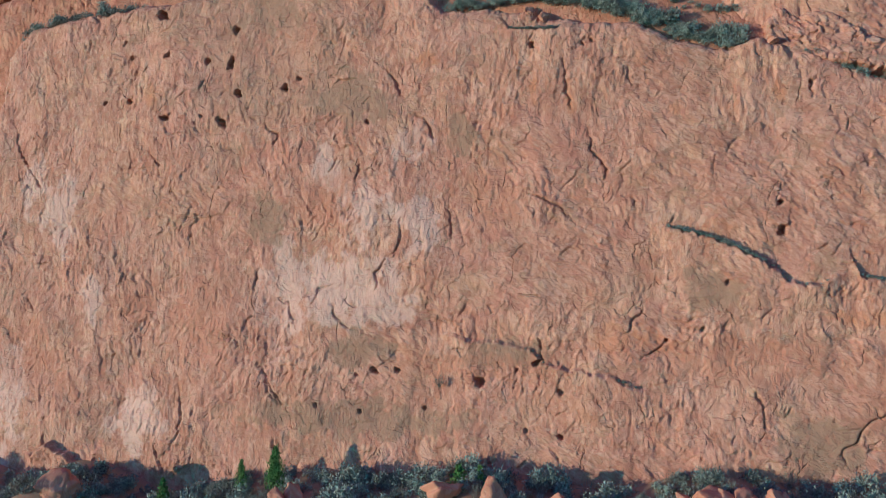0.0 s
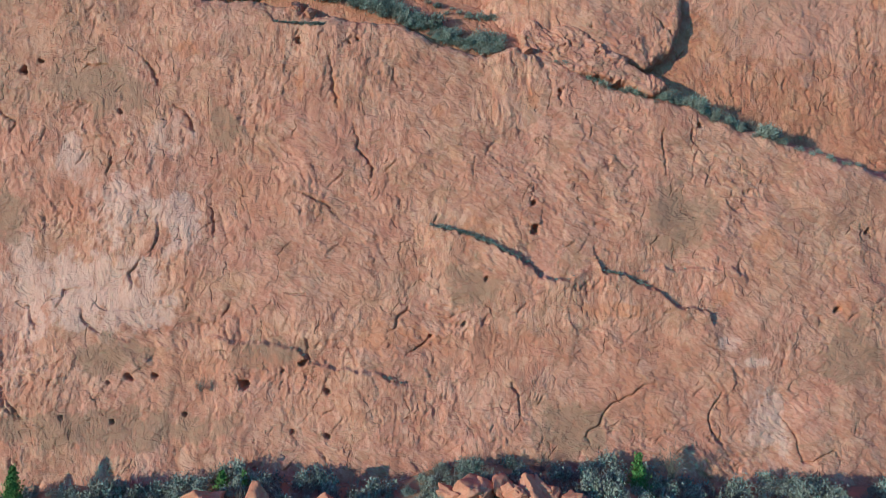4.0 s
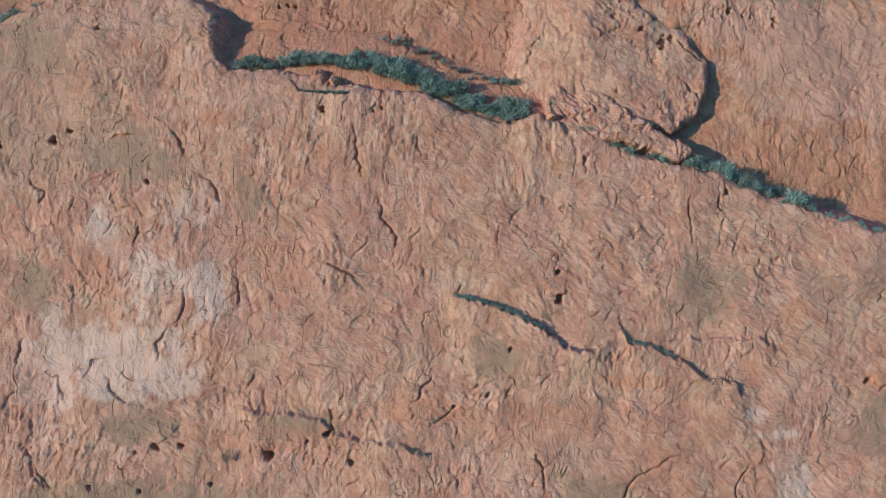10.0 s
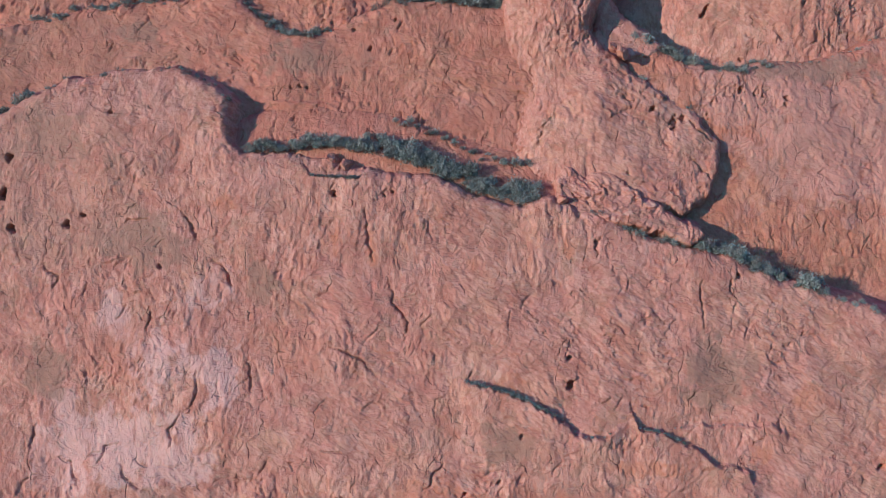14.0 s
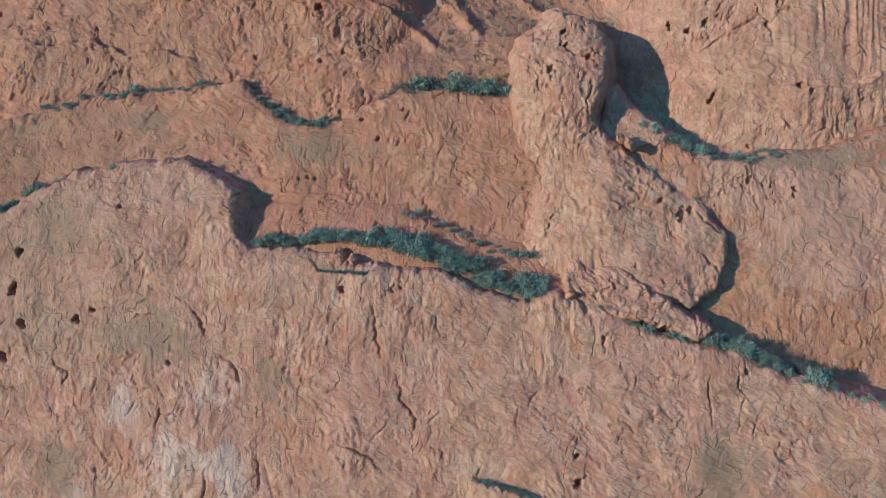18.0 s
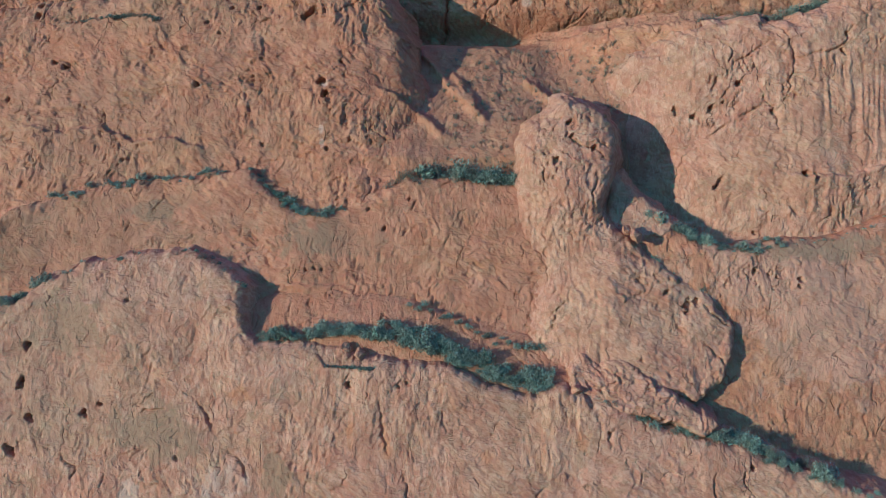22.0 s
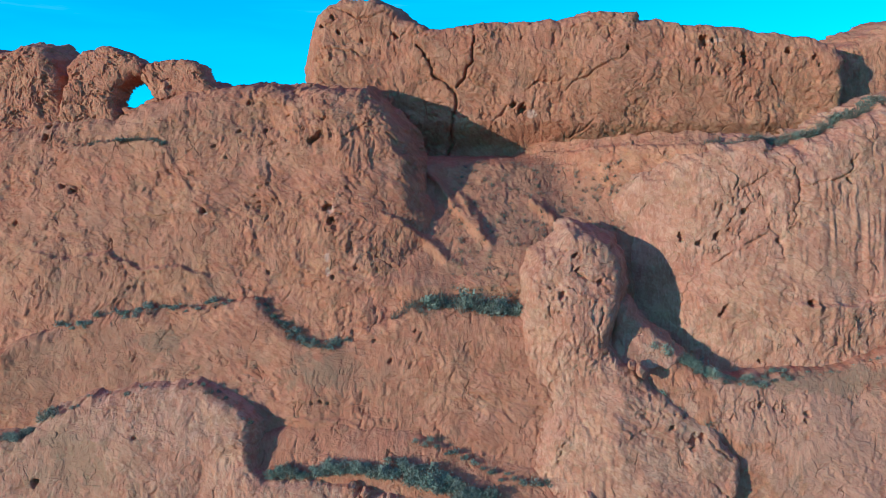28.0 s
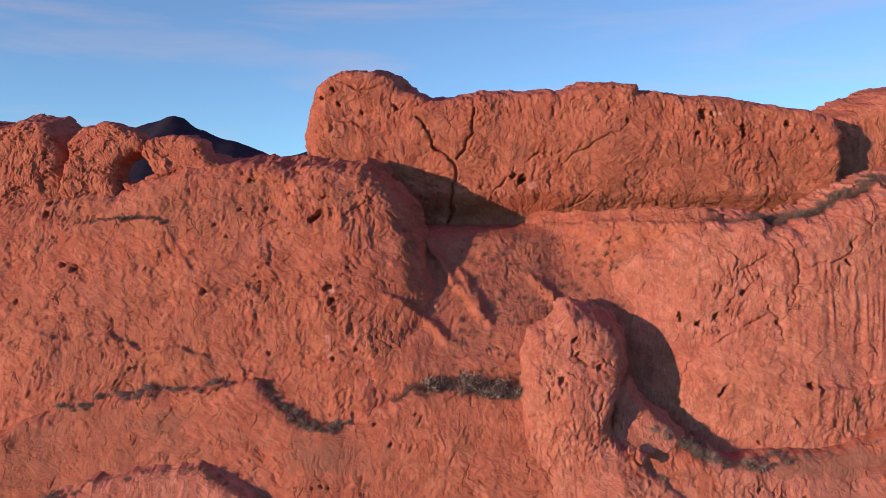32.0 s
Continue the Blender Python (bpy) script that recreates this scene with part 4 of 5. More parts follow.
# ---- ground to the horizon, and the far hills ----
def part(name, me, mat, parent, label=""):
    ob = new(name, me)
    if mat and not me.materials:
        me.materials.append(mat)
    ob.parent = parent
    return tagged(ob, label) if label else ob


def mesh_of(name, verts, faces, mat, smooth=True):
    me = bpy.data.meshes.new(name)
    me.from_pydata([tuple(v) for v in verts], [], [tuple(f) for f in faces])
    me.materials.append(mat)
    me.polygons.foreach_set("use_smooth", [smooth] * len(me.polygons))
    me.update()
    return me


ground_mat, gn, gl, gb = material("dry_ground", 0.95)
gcol = mix_color(gn, gl, ramp(gn, gl, noise_node(gn, gl, 0.5, 6), 0.3, 0.7), (0.40, 0.19, 0.12), (0.21, 0.15, 0.085))
gl.new(gcol, gb.inputs["Base Color"])


FOOT_LINE = [(-55.2, -0.5), (-52.3, 0.9), (-48.9, 1.2), (-43.9, 0.1), (-42.5, -1.1), (-39.1, -0.5), (-34.4, 0.7), (-29.8, 1.5), (-26.4, 2.3), (-21.6, 2.0), (-18.8, 2.0), (-14.9, 3.2), (-12.9, 3.4), (-7.2, 2.6), (-4.2, 2.1), (-0.5, 2.5), (2.7, 3.2), (6.2, 3.8), (10.5, 3.7), (13.4, 3.1), (16.6, 3.6)]
FOOT_END = [(21.9, 1.6), (27.7, 1.6), (32.6, 1.9), (38.5, 1.3)]
FOOT_LINE = [q for q in FOOT_LINE if q[0] < FOOT_END[0][0]] + FOOT_END
FOOT_X, FOOT_Z = [p[0] for p in FOOT_LINE], [p[1] for p in FOOT_LINE]


def ground_height(x, y):
    """A gentle talus that falls away from the foot of the cliff, and level land beyond the ridge."""
    near = np.clip((8 - y) / 60, 0, 1)
    rise = (np.interp(x, FOOT_X, FOOT_Z) - 3.0) * step(-25, -6, y) * step(30, 12, y) * step(75, 55, np.abs(x))
    return 1.9 - 9 * near + rise + 0.25 * fbm(x / 7, y / 7, 71, 3) * (np.abs(y) < 60)


gx = np.concatenate([np.linspace(-4600, -90, 24), np.linspace(-86, 86, 130), np.linspace(90, 4600, 24)])
gy = np.concatenate([np.linspace(-4600, -70, 24), np.linspace(-66, 20, 66), np.linspace(24, 4600, 24)])
X, Y = np.meshgrid(gx, gy)
Z = ground_height(X, Y)
w_, h_ = len(gx), len(gy)
cells = [(j * w_ + i, j * w_ + i + 1, (j + 1) * w_ + i + 1, (j + 1) * w_ + i) for j in range(h_ - 1) for i in range(w_ - 1)]
me = mesh_of("ground", np.stack([X.ravel(), Y.ravel(), Z.ravel()], 1), cells, ground_mat)
tagged(new("ground", me), "dry reddish ground with sparse grass below the cliff", "ground", kind="structure")

hill_mat, hn, hl, hb = material("hazy_forest_hillside", 1.0)
# dark forest tones with the blue of distance haze mixed into the colour
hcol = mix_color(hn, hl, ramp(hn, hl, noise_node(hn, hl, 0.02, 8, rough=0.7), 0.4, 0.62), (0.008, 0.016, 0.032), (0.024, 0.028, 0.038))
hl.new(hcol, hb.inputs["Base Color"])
SKYLINE = [(-1680.1, 395.9), (-1443.1, 437.6), (-1274.2, 420.6), (-1122.3, 425.4), (-1021.2, 408.5), (-945.4, 415.1), (-886.5, 435.2), (-835.9, 451.8), (-793.9, 445.1), (-751.9, 414.9), (-667.9, 382.9), (-583.9, 357.7), (-520.1, 327.5), (-474.8, 334.1), (-399.3, 354.1), (-248.5, 343.9), (2.6, 293.5)]


def mountain(name, line, depth, label):
    """A ridge with spurs falling away on both sides of its crest."""
    xs = np.linspace(line[0][0], line[-1][0], 160)
    crest = np.interp(xs, [p[0] for p in line], [p[1] for p in line]) + 5 * fbm(xs / 60, xs * 0, 5, 4)
    rows = np.linspace(-1, 1, 31)
    x, r = np.meshgrid(xs, rows)
    z = crest[None] * (1 - np.abs(r) ** 0.9) + 40 * fbm(x / 160, r * 4, 9, 4) * np.clip(np.abs(r) * 3, 0, 1) * (1 - np.abs(r))
    v = np.stack([x.ravel(), (depth + r * 900).ravel(), z.ravel()], 1)
    f = [(j * 160 + i, j * 160 + i + 1, (j + 1) * 160 + i + 1, (j + 1) * 160 + i) for j in range(30) for i in range(159)]
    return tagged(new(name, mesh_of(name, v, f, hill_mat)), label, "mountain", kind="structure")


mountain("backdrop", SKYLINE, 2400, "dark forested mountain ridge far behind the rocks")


# ---- boulders and blocks ----
def boulder_mesh(name, seed, flat=0.8, mat=ROCK):
    """A rough block with chipped facets, one metre across, its foot at the origin."""
    rng = np.random.RandomState(seed)
    b = bmesh.new()
    bmesh.ops.create_icosphere(b, subdivisions=4, radius=0.5)
    co = np.array([v.co for v in b.verts])
    for _ in range(20):
        n = rng.normal(size=3)
        n /= np.linalg.norm(n)
        cut = rng.uniform(0.20, 0.42)
        over = np.clip(co @ n - cut, 0, None)
        co -= 0.97 * over[:, None] * n
    co += 0.09 * fbm(co[:, 0] * 4 + seed, co[:, 2] * 4 + co[:, 1] * 3, seed, 4, 0.6)[:, None] * co / 0.5
    co *= [rng.uniform(0.9, 1.15), rng.uniform(0.85, 1.1), flat * rng.uniform(0.9, 1.15)]
    co[:, 2] += 0.30
    for v, c in zip(b.verts, co):
        v.co = c
    for f in b.faces:
        f.smooth = True
    me = bpy.data.meshes.new(name)
    b.to_mesh(me)
    b.free()
    me.materials.append(mat)
    return me


BOULDERS = [boulder_mesh("boulder", 20 + k, 0.75 + 0.08 * (k % 3)) for k in range(6)]


def boulder(k, x, y, z, size, label, group):
    ob = new("boulder", BOULDERS[k % 6])
    ob.matrix_world = pose(x, y, z - 0.12 * size, 8 * math.sin(k), 10 * math.cos(2 * k), 73 * k) @ Matrix.Diagonal((size, size, size, 1))
    return tagged(ob, label, "boulder", group)


def ledge(mass, x, back):
    """The place on top of a rock mass that lies so far behind its lip."""
    gx, gz, y = SHAPES[mass]
    col = y[:, int(np.clip(np.searchsorted(gx, x), 0, len(gx) - 1))]
    good = np.nonzero(col < 900)[0]
    top = good[-1]
    lip = col[good[good > top - 24]].min()
    under = [j for j in good if j > top - 60 and col[j] < lip + back]
    j = under[-1] if under else top
    return lip + back, gz[j]


for k, (x, z, r) in enumerate([(3.3, 3.1, 0.83), (4.6, 3.7, 1.08), (5.8, 2.9, 0.92), (7.1, 2.8, 1.0), (9.2, 3.0, 0.92), (10.1, 3.3, 0.83), (8.6, 2.7, 0.75), (10.7, 2.6, 0.62), (7.9, 3.7, 0.83), (5.0, 2.5, 0.75), (-10.6, 2.9, 1.0), (-5.6, 3.0, 1.0), (12.4, 2.0, 0.83)]):
    y = 0.8 + 0.5 * math.sin(3 * k)
    foot = float(ground_height(np.array(x), np.array(y)))
    boulder(k, x, y, min(z - 1.0 * r, foot + 0.2), max(2.35 * r, min(1.25 * (z + r - foot), 3.2 * r)), "rounded reddish boulder among shrubs at the cliff foot", "boulders at the foot")
for k, (x, z, r) in enumerate([(-47.9, 0.9, 1.42), (-27.0, 0.8, 1.08), (-27.8, 1.5, 0.67), (-14.4, 2.5, 1.08)]):
    y = 0.8 + 0.5 * math.sin(2 * k)
    foot = float(ground_height(np.array(x), np.array(y)))
    boulder(k + 3, x, y, min(z - 1.0 * r, foot + 0.2), max(2.35 * r, min(1.25 * (z + r - foot), 3.2 * r)), "rounded reddish boulder among shrubs at the cliff foot", "boulders at the foot")
for k, (x, z, r) in enumerate([(10.6, 37.0, 0.65), (-8.1, 40.3, 0.79), (-9.3, 40.9, 0.7)]):
    y, zz = ledge("lower_cliff", x, 0.6)
    boulder(k + 1, x, y, zz, 2.2 * r, "broken sandstone block on the bushy ledge", "blocks on the ledge")
for k, (x, z, r) in enumerate([(16.3, 51.0, 0.82), (15.6, 51.3, 0.61), (15.2, 49.4, 0.82), (17.0, 50.6, 0.51), (16.2, 48.1, 0.71)]):
    boulder(k + 2, x, 14.6 + 0.3 * k, z - r, 2.4 * r, "pale sandstone block resting beside the pillar", "blocks by the pillar")


# ---- shrubs ----
def leaf_material(name, a, b):
    m, nodes, links, bs = material(name, 0.8)
    info = nodes.new("ShaderNodeNewGeometry")
    links.new(mix_color(nodes, links, info.outputs["Random Per Island"], a, b), bs.inputs["Base Color"])
    return m


SAGE = leaf_material("sage_leaves", (0.10, 0.100, 0.080), (0.34, 0.325, 0.265))
DARK_LEAF = leaf_material("dark_leaves", (0.06, 0.058, 0.048), (0.27, 0.255, 0.205))
JUNIPER = leaf_material("juniper_green", (0.060, 0.110, 0.028), (0.120, 0.190, 0.050))
TWIG = leaf_material("grey_twigs", (0.120, 0.088, 0.068), (0.21, 0.165, 0.135))
STRAW = leaf_material("dry_grass", (0.26, 0.19, 0.095), (0.38, 0.29, 0.16))


def twig_mesh(name, seed, count, height, spread, mat, thick=0.016):
    """Bent, tapering stems that fork from the root."""
    rng = np.random.RandomState(seed)
    verts, faces = [], []

    def stem(p, way, length, r):
        pts = [np.array(p)]
        for _ in range(3):
            way = way + rng.normal(0, 0.22, 3)
            way /= np.linalg.norm(way)
            pts.append(pts[-1] + way * length / 3)
        base = len(verts)
        for i, q in enumerate(pts):
            rr = r * (1 - 0.28 * i)
            for a in range(3):
                verts.append(q + rr * np.array([math.cos(2.1 * a), math.sin(2.1 * a), 0.0]))
        for i in range(3):
            for a in range(3):
                faces.append((base + 3 * i + a, base + 3 * i + (a + 1) % 3, base + 3 * i + 3 + (a + 1) % 3, base + 3 * i + 3 + a))
        return pts, way

    for _ in range(count):
        ang, lean = rng.uniform(0, 2 * np.pi), rng.uniform(0.1, 1.0) * spread
        way = np.array([math.cos(ang) * lean, math.sin(ang) * lean, 1.0])
        pts, way = stem((rng.normal(0, 0.05), rng.normal(0, 0.05), -0.15), way / np.linalg.norm(way), height * rng.uniform(0.6, 1.0), thick)
        for _ in range(3):
            stem(pts[rng.randint(1, 4)], way + rng.normal(0, 0.6, 3), height * rng.uniform(0.25, 0.5), thick * 0.55)
    return mesh_of(name, verts, faces, mat)


def leaf_mesh(name, seed, clumps, leaves, size, mat, dome=(0.55, 0.55, 0.75), tall=False):
    """A crown of many small leaves in loose clumps with gaps between them."""
    rng = np.random.RandomState(seed)
    verts, faces = [], []
    for c in range(clumps):
        if tall:
            h = (c + 0.5) / clumps
            ang = 2.4 * c + rng.uniform(-0.4, 0.4)
            rad = 0.24 * (1 - h) ** 0.8 * rng.uniform(0.5, 1.1)
            mid = np.array([rad * math.cos(ang), rad * math.sin(ang), 0.08 + 0.9 * h])
            spread = 0.085 * (1.25 - h)
        else:
            q = rng.normal(size=3)
            q = q / np.linalg.norm(q) * rng.uniform(0.35, 1.0)
            mid = np.array([q[0] * dome[0], q[1] * dome[1], 0.12 + abs(q[2]) * dome[2]])
            spread = 0.12
        for _ in range(leaves):
            p = mid + rng.normal(0, spread, 3)
            p[2] = max(p[2], 0.0)
            a = rng.normal(size=3) + [0, 0, 1.2]
            a /= np.linalg.norm(a)
            b = np.cross(a, rng.normal(size=3))
            b /= np.linalg.norm(b) + 1e-6
            s = size * rng.uniform(0.6, 1.3)
            n = len(verts)
            verts += [p - b * s * 0.32, p + a * s * 0.5 - b * s * 0.1, p + a * s, p + b * s * 0.32 + a * s * 0.45]
            faces.append((n, n + 1, n + 2, n + 3))
    return mesh_of(name, verts, faces, mat, smooth=False)


def shrub(name, crown, stems, label, category="shrub"):
    root = new(name)
    part("trunk", stems, None, root)
    if crown:
        part("foliage", crown, None, root)
    tagged(root, label, category)
    root.location = (0, 0, -40)
    return root


SHRUBS = {
    "sage": [shrub("shrub", leaf_mesh("foliage", 300 + k, 14 + 3 * k, 28, 0.145, SAGE, (0.6, 0.5, 0.62 + 0.08 * k)), twig_mesh("trunk", 310 + k, 7, 0.8, 0.9, TWIG), "grey-green leafy shrub rooted on a rock ledge") for k in range(4)],
    "dark": [shrub("shrub", leaf_mesh("foliage", 330 + k, 15, 28, 0.15, DARK_LEAF, (0.6, 0.5, 0.6)), twig_mesh("trunk", 340 + k, 9, 0.9, 0.9, TWIG), "dark green shrub in a shaded rock crevice") for k in range(3)],
    "bare": [shrub("shrub", leaf_mesh("foliage", 360 + k, 9, 12, 0.09, DARK_LEAF, (0.5, 0.5, 0.6)), twig_mesh("trunk", 370 + k, 34, 1.0, 0.85, TWIG, 0.013), "bare grey twiggy shrub with few leaves") for k in range(3)],
}
JUNIPER_TREE = shrub("juniper", leaf_mesh("crown", 390, 60, 24, 0.075, JUNIPER, tall=True), twig_mesh("trunk", 391, 3, 0.5, 0.2, TWIG, 0.035), "small bright green juniper below the cliff", "tree")
rng = random.Random(7)


BRUSH = []


def plant(kind, x, y, z, size, group, flat=1.0, loose=False):
    """One shrub as a thing, or, where they grow too thick to tell apart, one more tuft of the brush."""
    pick, turn, tall = rng.choice(SHRUBS[kind]), rng.uniform(0, 360), size * flat * rng.uniform(0.85, 1.15)
    if loose:
        BRUSH.append((pick, pose(x, y, z, 0, 0, turn) @ Matrix.Diagonal((size, size, tall, 1))))
        return None
    ob = copy_thing(pick, pose(x, y, z, 0, 0, turn))
    ob.scale = (size, size, tall)
    return tagged(ob, group=group)


def brush(name, label):
    """All the tufts gathered so far, as one tangle."""
    verts, faces, mats, n = [], [], [], 0
    looks = []
    for pick, m in BRUSH:
        turn = np.array(m.to_3x3())
        for o in pick.children:
            co = np.empty(len(o.data.vertices) * 3)
            o.data.vertices.foreach_get("co", co)
            verts.append(co.reshape(-1, 3) @ turn.T + np.array(m.translation))
            idx = np.empty(len(o.data.loops), np.int32)
            o.data.loops.foreach_get("vertex_index", idx)
            faces.append(idx.reshape(-1, 4) + n)
            n += len(o.data.vertices)
            if o.data.materials[0] not in looks:
                looks.append(o.data.materials[0])
            mats.append(np.full(len(faces[-1]), looks.index(o.data.materials[0]), np.int32))
    co, quads = np.concatenate(verts), np.concatenate(faces)
    me = bpy.data.meshes.new(name)
    me.vertices.add(len(co))
    me.vertices.foreach_set("co", co.astype(np.float32).ravel())
    me.loops.add(quads.size)
    me.loops.foreach_set("vertex_index", quads.astype(np.int32).ravel())
    me.polygons.add(len(quads))
    me.polygons.foreach_set("loop_start", np.arange(0, quads.size, 4, dtype=np.int32))
    for look_ in looks:
        me.materials.append(look_)
    me.polygons.foreach_set("material_index", np.concatenate(mats))
    me.update(calc_edges=True)
    BRUSH.clear()
    return tagged(new(name, me), label, "brush", kind="stuff")


def belt(mass, x0, x1, count, back, size, kinds, group, flat=1.0, loose=0.4):
    for k in range(count):
        x = x0 + (x1 - x0) * (k + rng.uniform(0.1, 0.9)) / count
        y, z = ledge(mass, x, rng.uniform(*back))
        plant(rng.choice(kinds), x, y, z - 0.05, rng.uniform(*size) * rng.choice((0.55, 0.8, 1.0, 1.2)), group, flat, rng.random() < 0.4 + 0.6 * loose)


def bank_belt(x0, x1, count, rise, size, kinds, group, loose=0.5):
    """Shrubs on the sloping bank, so far above the lip."""
    for k in range(count):
        x = x0 + (x1 - x0) * (k + rng.uniform(0.1, 0.9)) / count
        up = rng.uniform(*rise)
        z = float(np.interp(x, BANK_X, BANK_Z)) + up
        plant(rng.choice(kinds), x, 12.35 + 0.5 * up, z - 0.2, rng.uniform(*size) * rng.choice((0.55, 0.8, 1.0, 1.2)), group, 0.9, rng.random() < 0.4 + 0.6 * loose)


LONG, UPPER, FACE, FOOT = "shrubs on the long ledge", "shrubs on the upper ledge", "small shrubs on the face", "shrubs at the foot"
bank_belt(-17.0, -6.0, 46, (0.1, 1.0), (0.7, 1.1), ("sage", "dark", "sage"), LONG)
bank_belt(-6.5, 8.6, 100, (0.0, 1.6), (0.9, 1.4), ("sage", "dark", "sage"), LONG, 0.6)
bank_belt(-4.0, 8.6, 22, (3.2, 3.9), (0.5, 0.8), ("sage", "dark"), LONG)
belt("lower_cliff", 13.0, 21.0, 30, (0.2, 1.2), (0.5, 0.9), ("sage", "dark", "bare"), LONG)
belt("lower_cliff", 21.5, 33.0, 64, (0.2, 1.8), (0.8, 1.4), ("dark", "sage", "sage", "bare"), LONG)
belt("lower_cliff", 33.0, 40.0, 10, (0.2, 0.8), (0.4, 0.7), ("sage",), LONG)
belt("lower_cliff", -25.0, -18.3, 14, (0.3, 1.5), (0.4, 0.9), ("dark", "sage", "bare"), "shrubs on the corner ledge")
belt("lower_cliff", -41.0, -36.5, 12, (0.3, 1.5), (0.8, 1.3), ("sage", "dark"), "shrubs on the corner ledge")
belt("lower_cliff", -36.0, -28.0, 12, (0.4, 1.2), (0.4, 0.6), ("sage", "bare"), "shrubs on the corner ledge")
belt("lower_cliff", -63.0, -48.0, 20, (0.3, 1.5), (0.8, 1.4), ("sage", "dark"), "shrubs on the corner ledge")
belt("middle_cliff", -38.0, -21.5, 60, (0.2, 1.2), (0.55, 0.9), ("sage", "sage", "bare"), UPPER, 0.8, 0.6)
belt("middle_cliff", -19.0, -10.0, 40, (0.1, 1.0), (0.55, 0.9), ("dark", "dark", "sage"), UPPER, 0.8, 0.6)
belt("middle_cliff", -6.5, -3.0, 8, (0.3, 1.0), (0.9, 1.3), ("bare",), "shrubs below the gully")
belt("middle_cliff", -2.5, 7.0, 70, (0.3, 3.4), (1.2, 2.1), ("dark", "sage", "bare"), "shrubs below the gully", 1, 0.6)
belt("middle_cliff", 18.0, 23.5, 30, (0.2, 2.4), (0.7, 1.3), ("dark", "sage"), "shrubs beside the pillar", 1, 0.6)
belt("middle_cliff", 23.0, 30.5, 36, (0.2, 1.3), (0.6, 1.0), ("dark", "sage", "bare"), "shrubs beside the pillar", 0.7, 0.6)
belt("middle_cliff", 30.5, 42.0, 16, (0.2, 0.8), (0.35, 0.6), ("sage", "bare"), "shrubs beside the pillar", 0.7)
belt("side_buttress", 17.5, 29.0, 40, (1.4, 2.6), (0.6, 1.0), ("bare",), "shrubs under the ridge wall", 0.8, 0.6)
belt("side_buttress", 29.0, 42.0, 70, (1.6, 3.6), (0.9, 1.5), ("bare", "dark", "bare"), "shrubs under the ridge wall", 0.8, 0.6)
belt("rock_pillar", 17.0, 23.0, 18, (0.5, 1.4), (0.4, 0.7), ("dark", "sage"), "shrubs on the slab rim", 0.7)


def on_ledge_line(mass, line, x0, x1, count, size, kinds, loose=0.5):
    """Shrubs along a step worn into the face."""
    gx, gz, y = SHAPES[mass]
    lx, lz = [p[0] for p in line], [p[1] for p in line]
    for k in range(count):
        x = x0 + (x1 - x0) * (k + rng.uniform(0.1, 0.9)) / count
        z = float(np.interp(x, lx, lz))
        i, j = np.searchsorted(gx, x), np.searchsorted(gz, z)
        col = y[max(j - 4, 0):j + 5, i]
        plant(rng.choice(kinds), x, 0.5 * (col.min() + col.max()), z - 0.05, rng.uniform(*size), FACE, 0.8, rng.random() < 0.4 + 0.6 * loose)


on_ledge_line("lower_cliff", LEDGE_F[0], 2.2, 9.5, 40, (0.35, 0.6), ("dark", "sage"))
on_ledge_line("lower_cliff", LEDGE_F[0], 9.5, 14.4, 9, (0.2, 0.35), ("dark", "sage"))
on_ledge_line("lower_cliff", LEDGE_F[5], 16.6, 20.6, 16, (0.25, 0.5), ("dark", "sage"))
on_ledge_line("lower_cliff", LEDGE_F[1], -9.5, -7.0, 5, (0.2, 0.4), ("dark", "bare"))
on_ledge_line("lower_cliff", LEDGE_F[1], -2.6, -0.2, 6, (0.3, 0.5), ("bare", "dark"))
on_ledge_line("lower_cliff", LEDGE_F[2], 19.0, 26.0, 7, (0.15, 0.3), ("dark", "sage"))
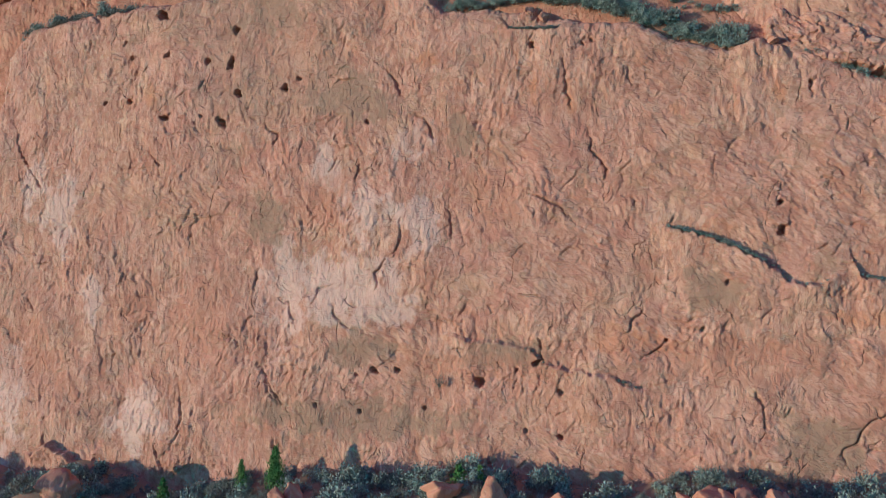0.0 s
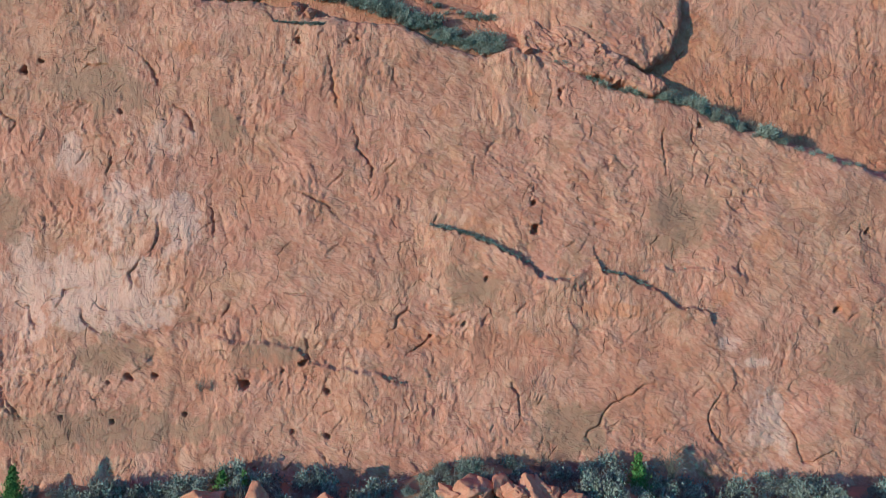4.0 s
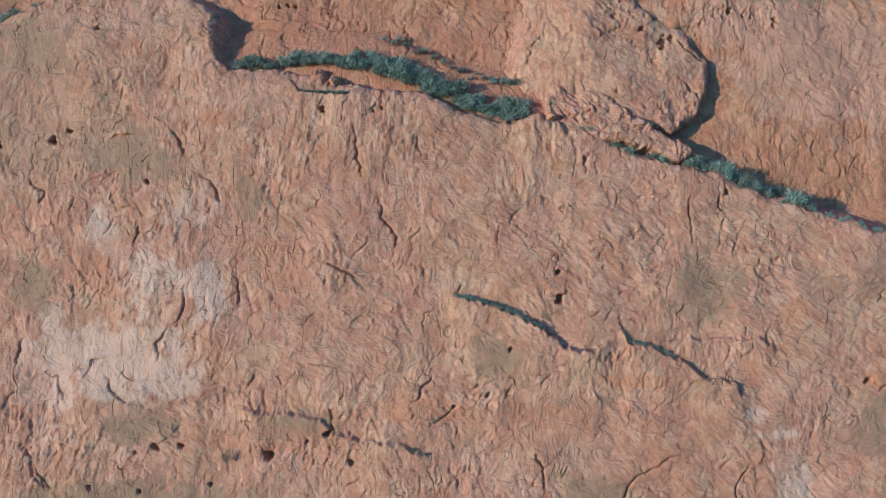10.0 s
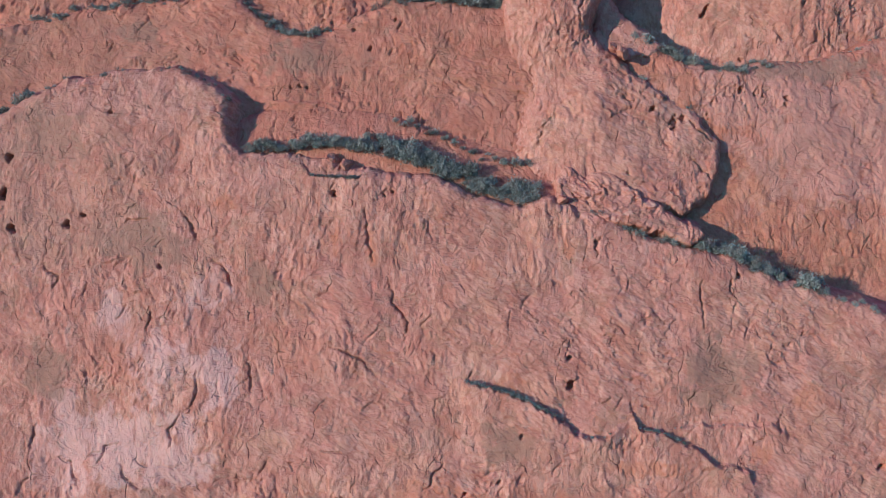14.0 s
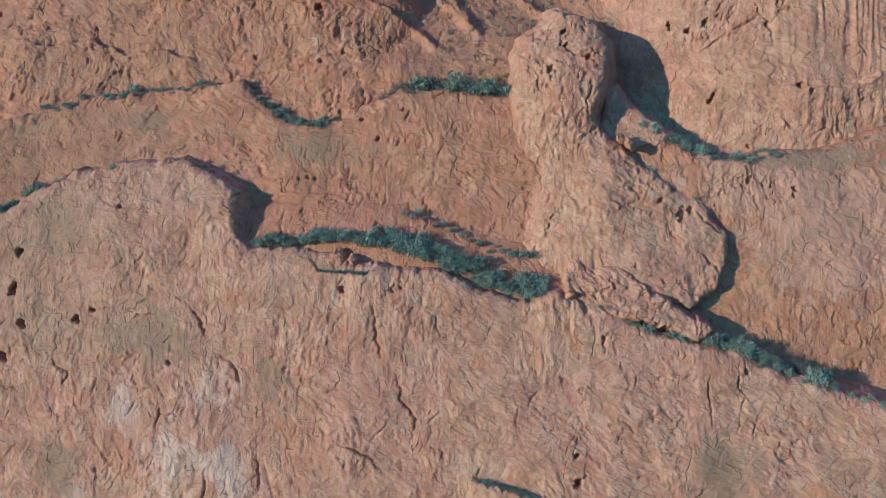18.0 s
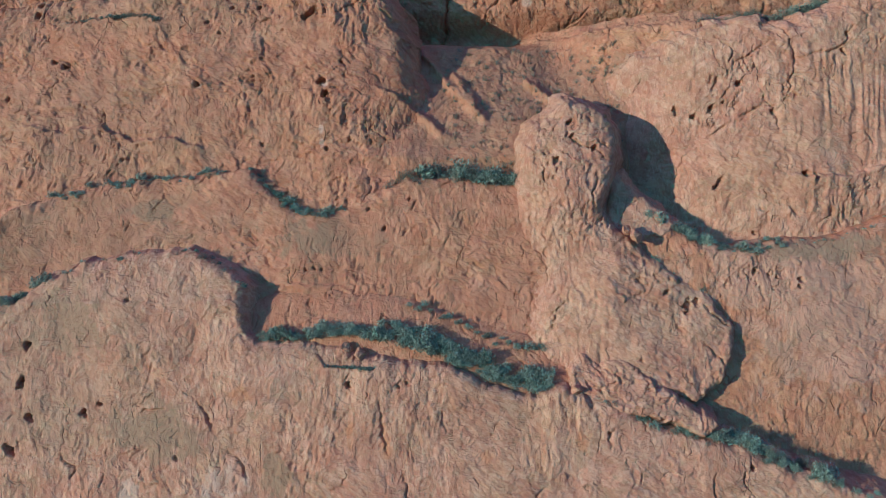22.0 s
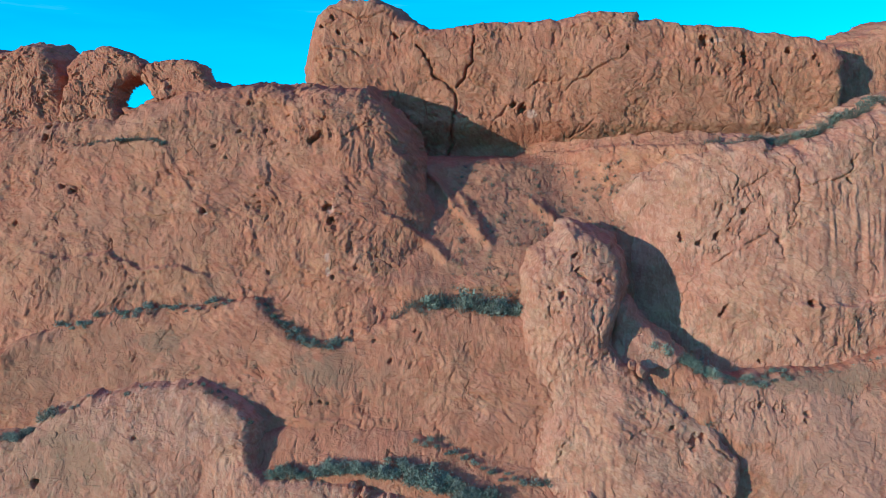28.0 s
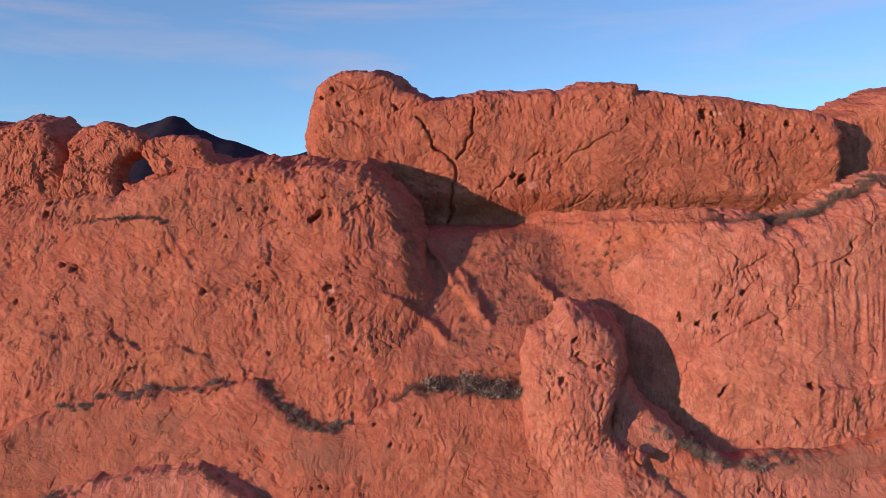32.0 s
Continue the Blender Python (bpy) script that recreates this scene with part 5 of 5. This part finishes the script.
on_ledge_line("lower_cliff", LEDGE_F[4], -11.0, -6.5, 14, (0.4, 0.7), ("dark",))
on_ledge_line("upper_buttress", LEDGE_U[0], -38.5, -34.0, 7, (0.35, 0.6), ("bare", "dark"))
on_ledge_line("upper_buttress", LEDGE_U[0], -34.0, -29.0, 12, (0.5, 0.9), ("bare", "dark"))
gx_, gz_, gully_y = SHAPES["gully"]
for k in range(420):
    x, z = rng.uniform(-1, 17), rng.uniform(57, 70.5)
    y = float(gully_y[np.searchsorted(gz_, z), np.searchsorted(gx_, x)])
    plant("bare", x, y, z - 0.05, rng.choice((0.25, 0.35, 0.5, 0.7)), FACE, 0.8, True)
brush("ledge_brush", "tangled grey-green brush filling the rock ledges")
for k, (x, z, r) in enumerate([(21.1, 3.5, 1.16), (-23.4, 1.8, 1.07), (-16.4, 9.0, 0.58)]):
    if k == 2:
        plant("bare", x, f_front(x, z) - 0.3, z - 0.4, 1.1, FACE)
    else:
        plant("bare", x, 4.6, z - 1.4, 2.8, FOOT)
for x, z, r in ([(18.1, 2.1, 1.3), (-29.3, 2.1, 0.95)] + [(-29.4, 1.7, 1.04), (-32.4, 1.1, 0.69), (-39.7, -1.2, 0.95), (-13.8, 0.9, 1.47), (-12.2, 1.5, 0.95)]):
    ob = copy_thing(JUNIPER_TREE, pose(x, 3.4, z - 1.6 * r, 0, 0, rng.uniform(0, 360)))
    ob.scale = (2.6 * r, 2.6 * r, 2.6 * r + 0.6)
    tagged(ob, group="junipers at the foot")
for k in range(640):
    x, y = rng.uniform(-64, 48), rng.uniform(0.6, 6.4)
    z = float(ground_height(np.array(x), np.array(y)))
    plant(rng.choice(("sage", "sage", "dark", "bare")), x, y, z - 0.1, rng.choice((0.7, 1.0, 1.3, 1.75)) * rng.uniform(0.85, 1.1), FOOT, 1.0, k > 40)
brush("foot_brush", "dense grey-green brush along the foot of the cliff")
for root in (*SHRUBS["sage"], *SHRUBS["dark"], *SHRUBS["bare"], JUNIPER_TREE):
    for o in (*root.children, root):
        bpy.data.objects.remove(o)
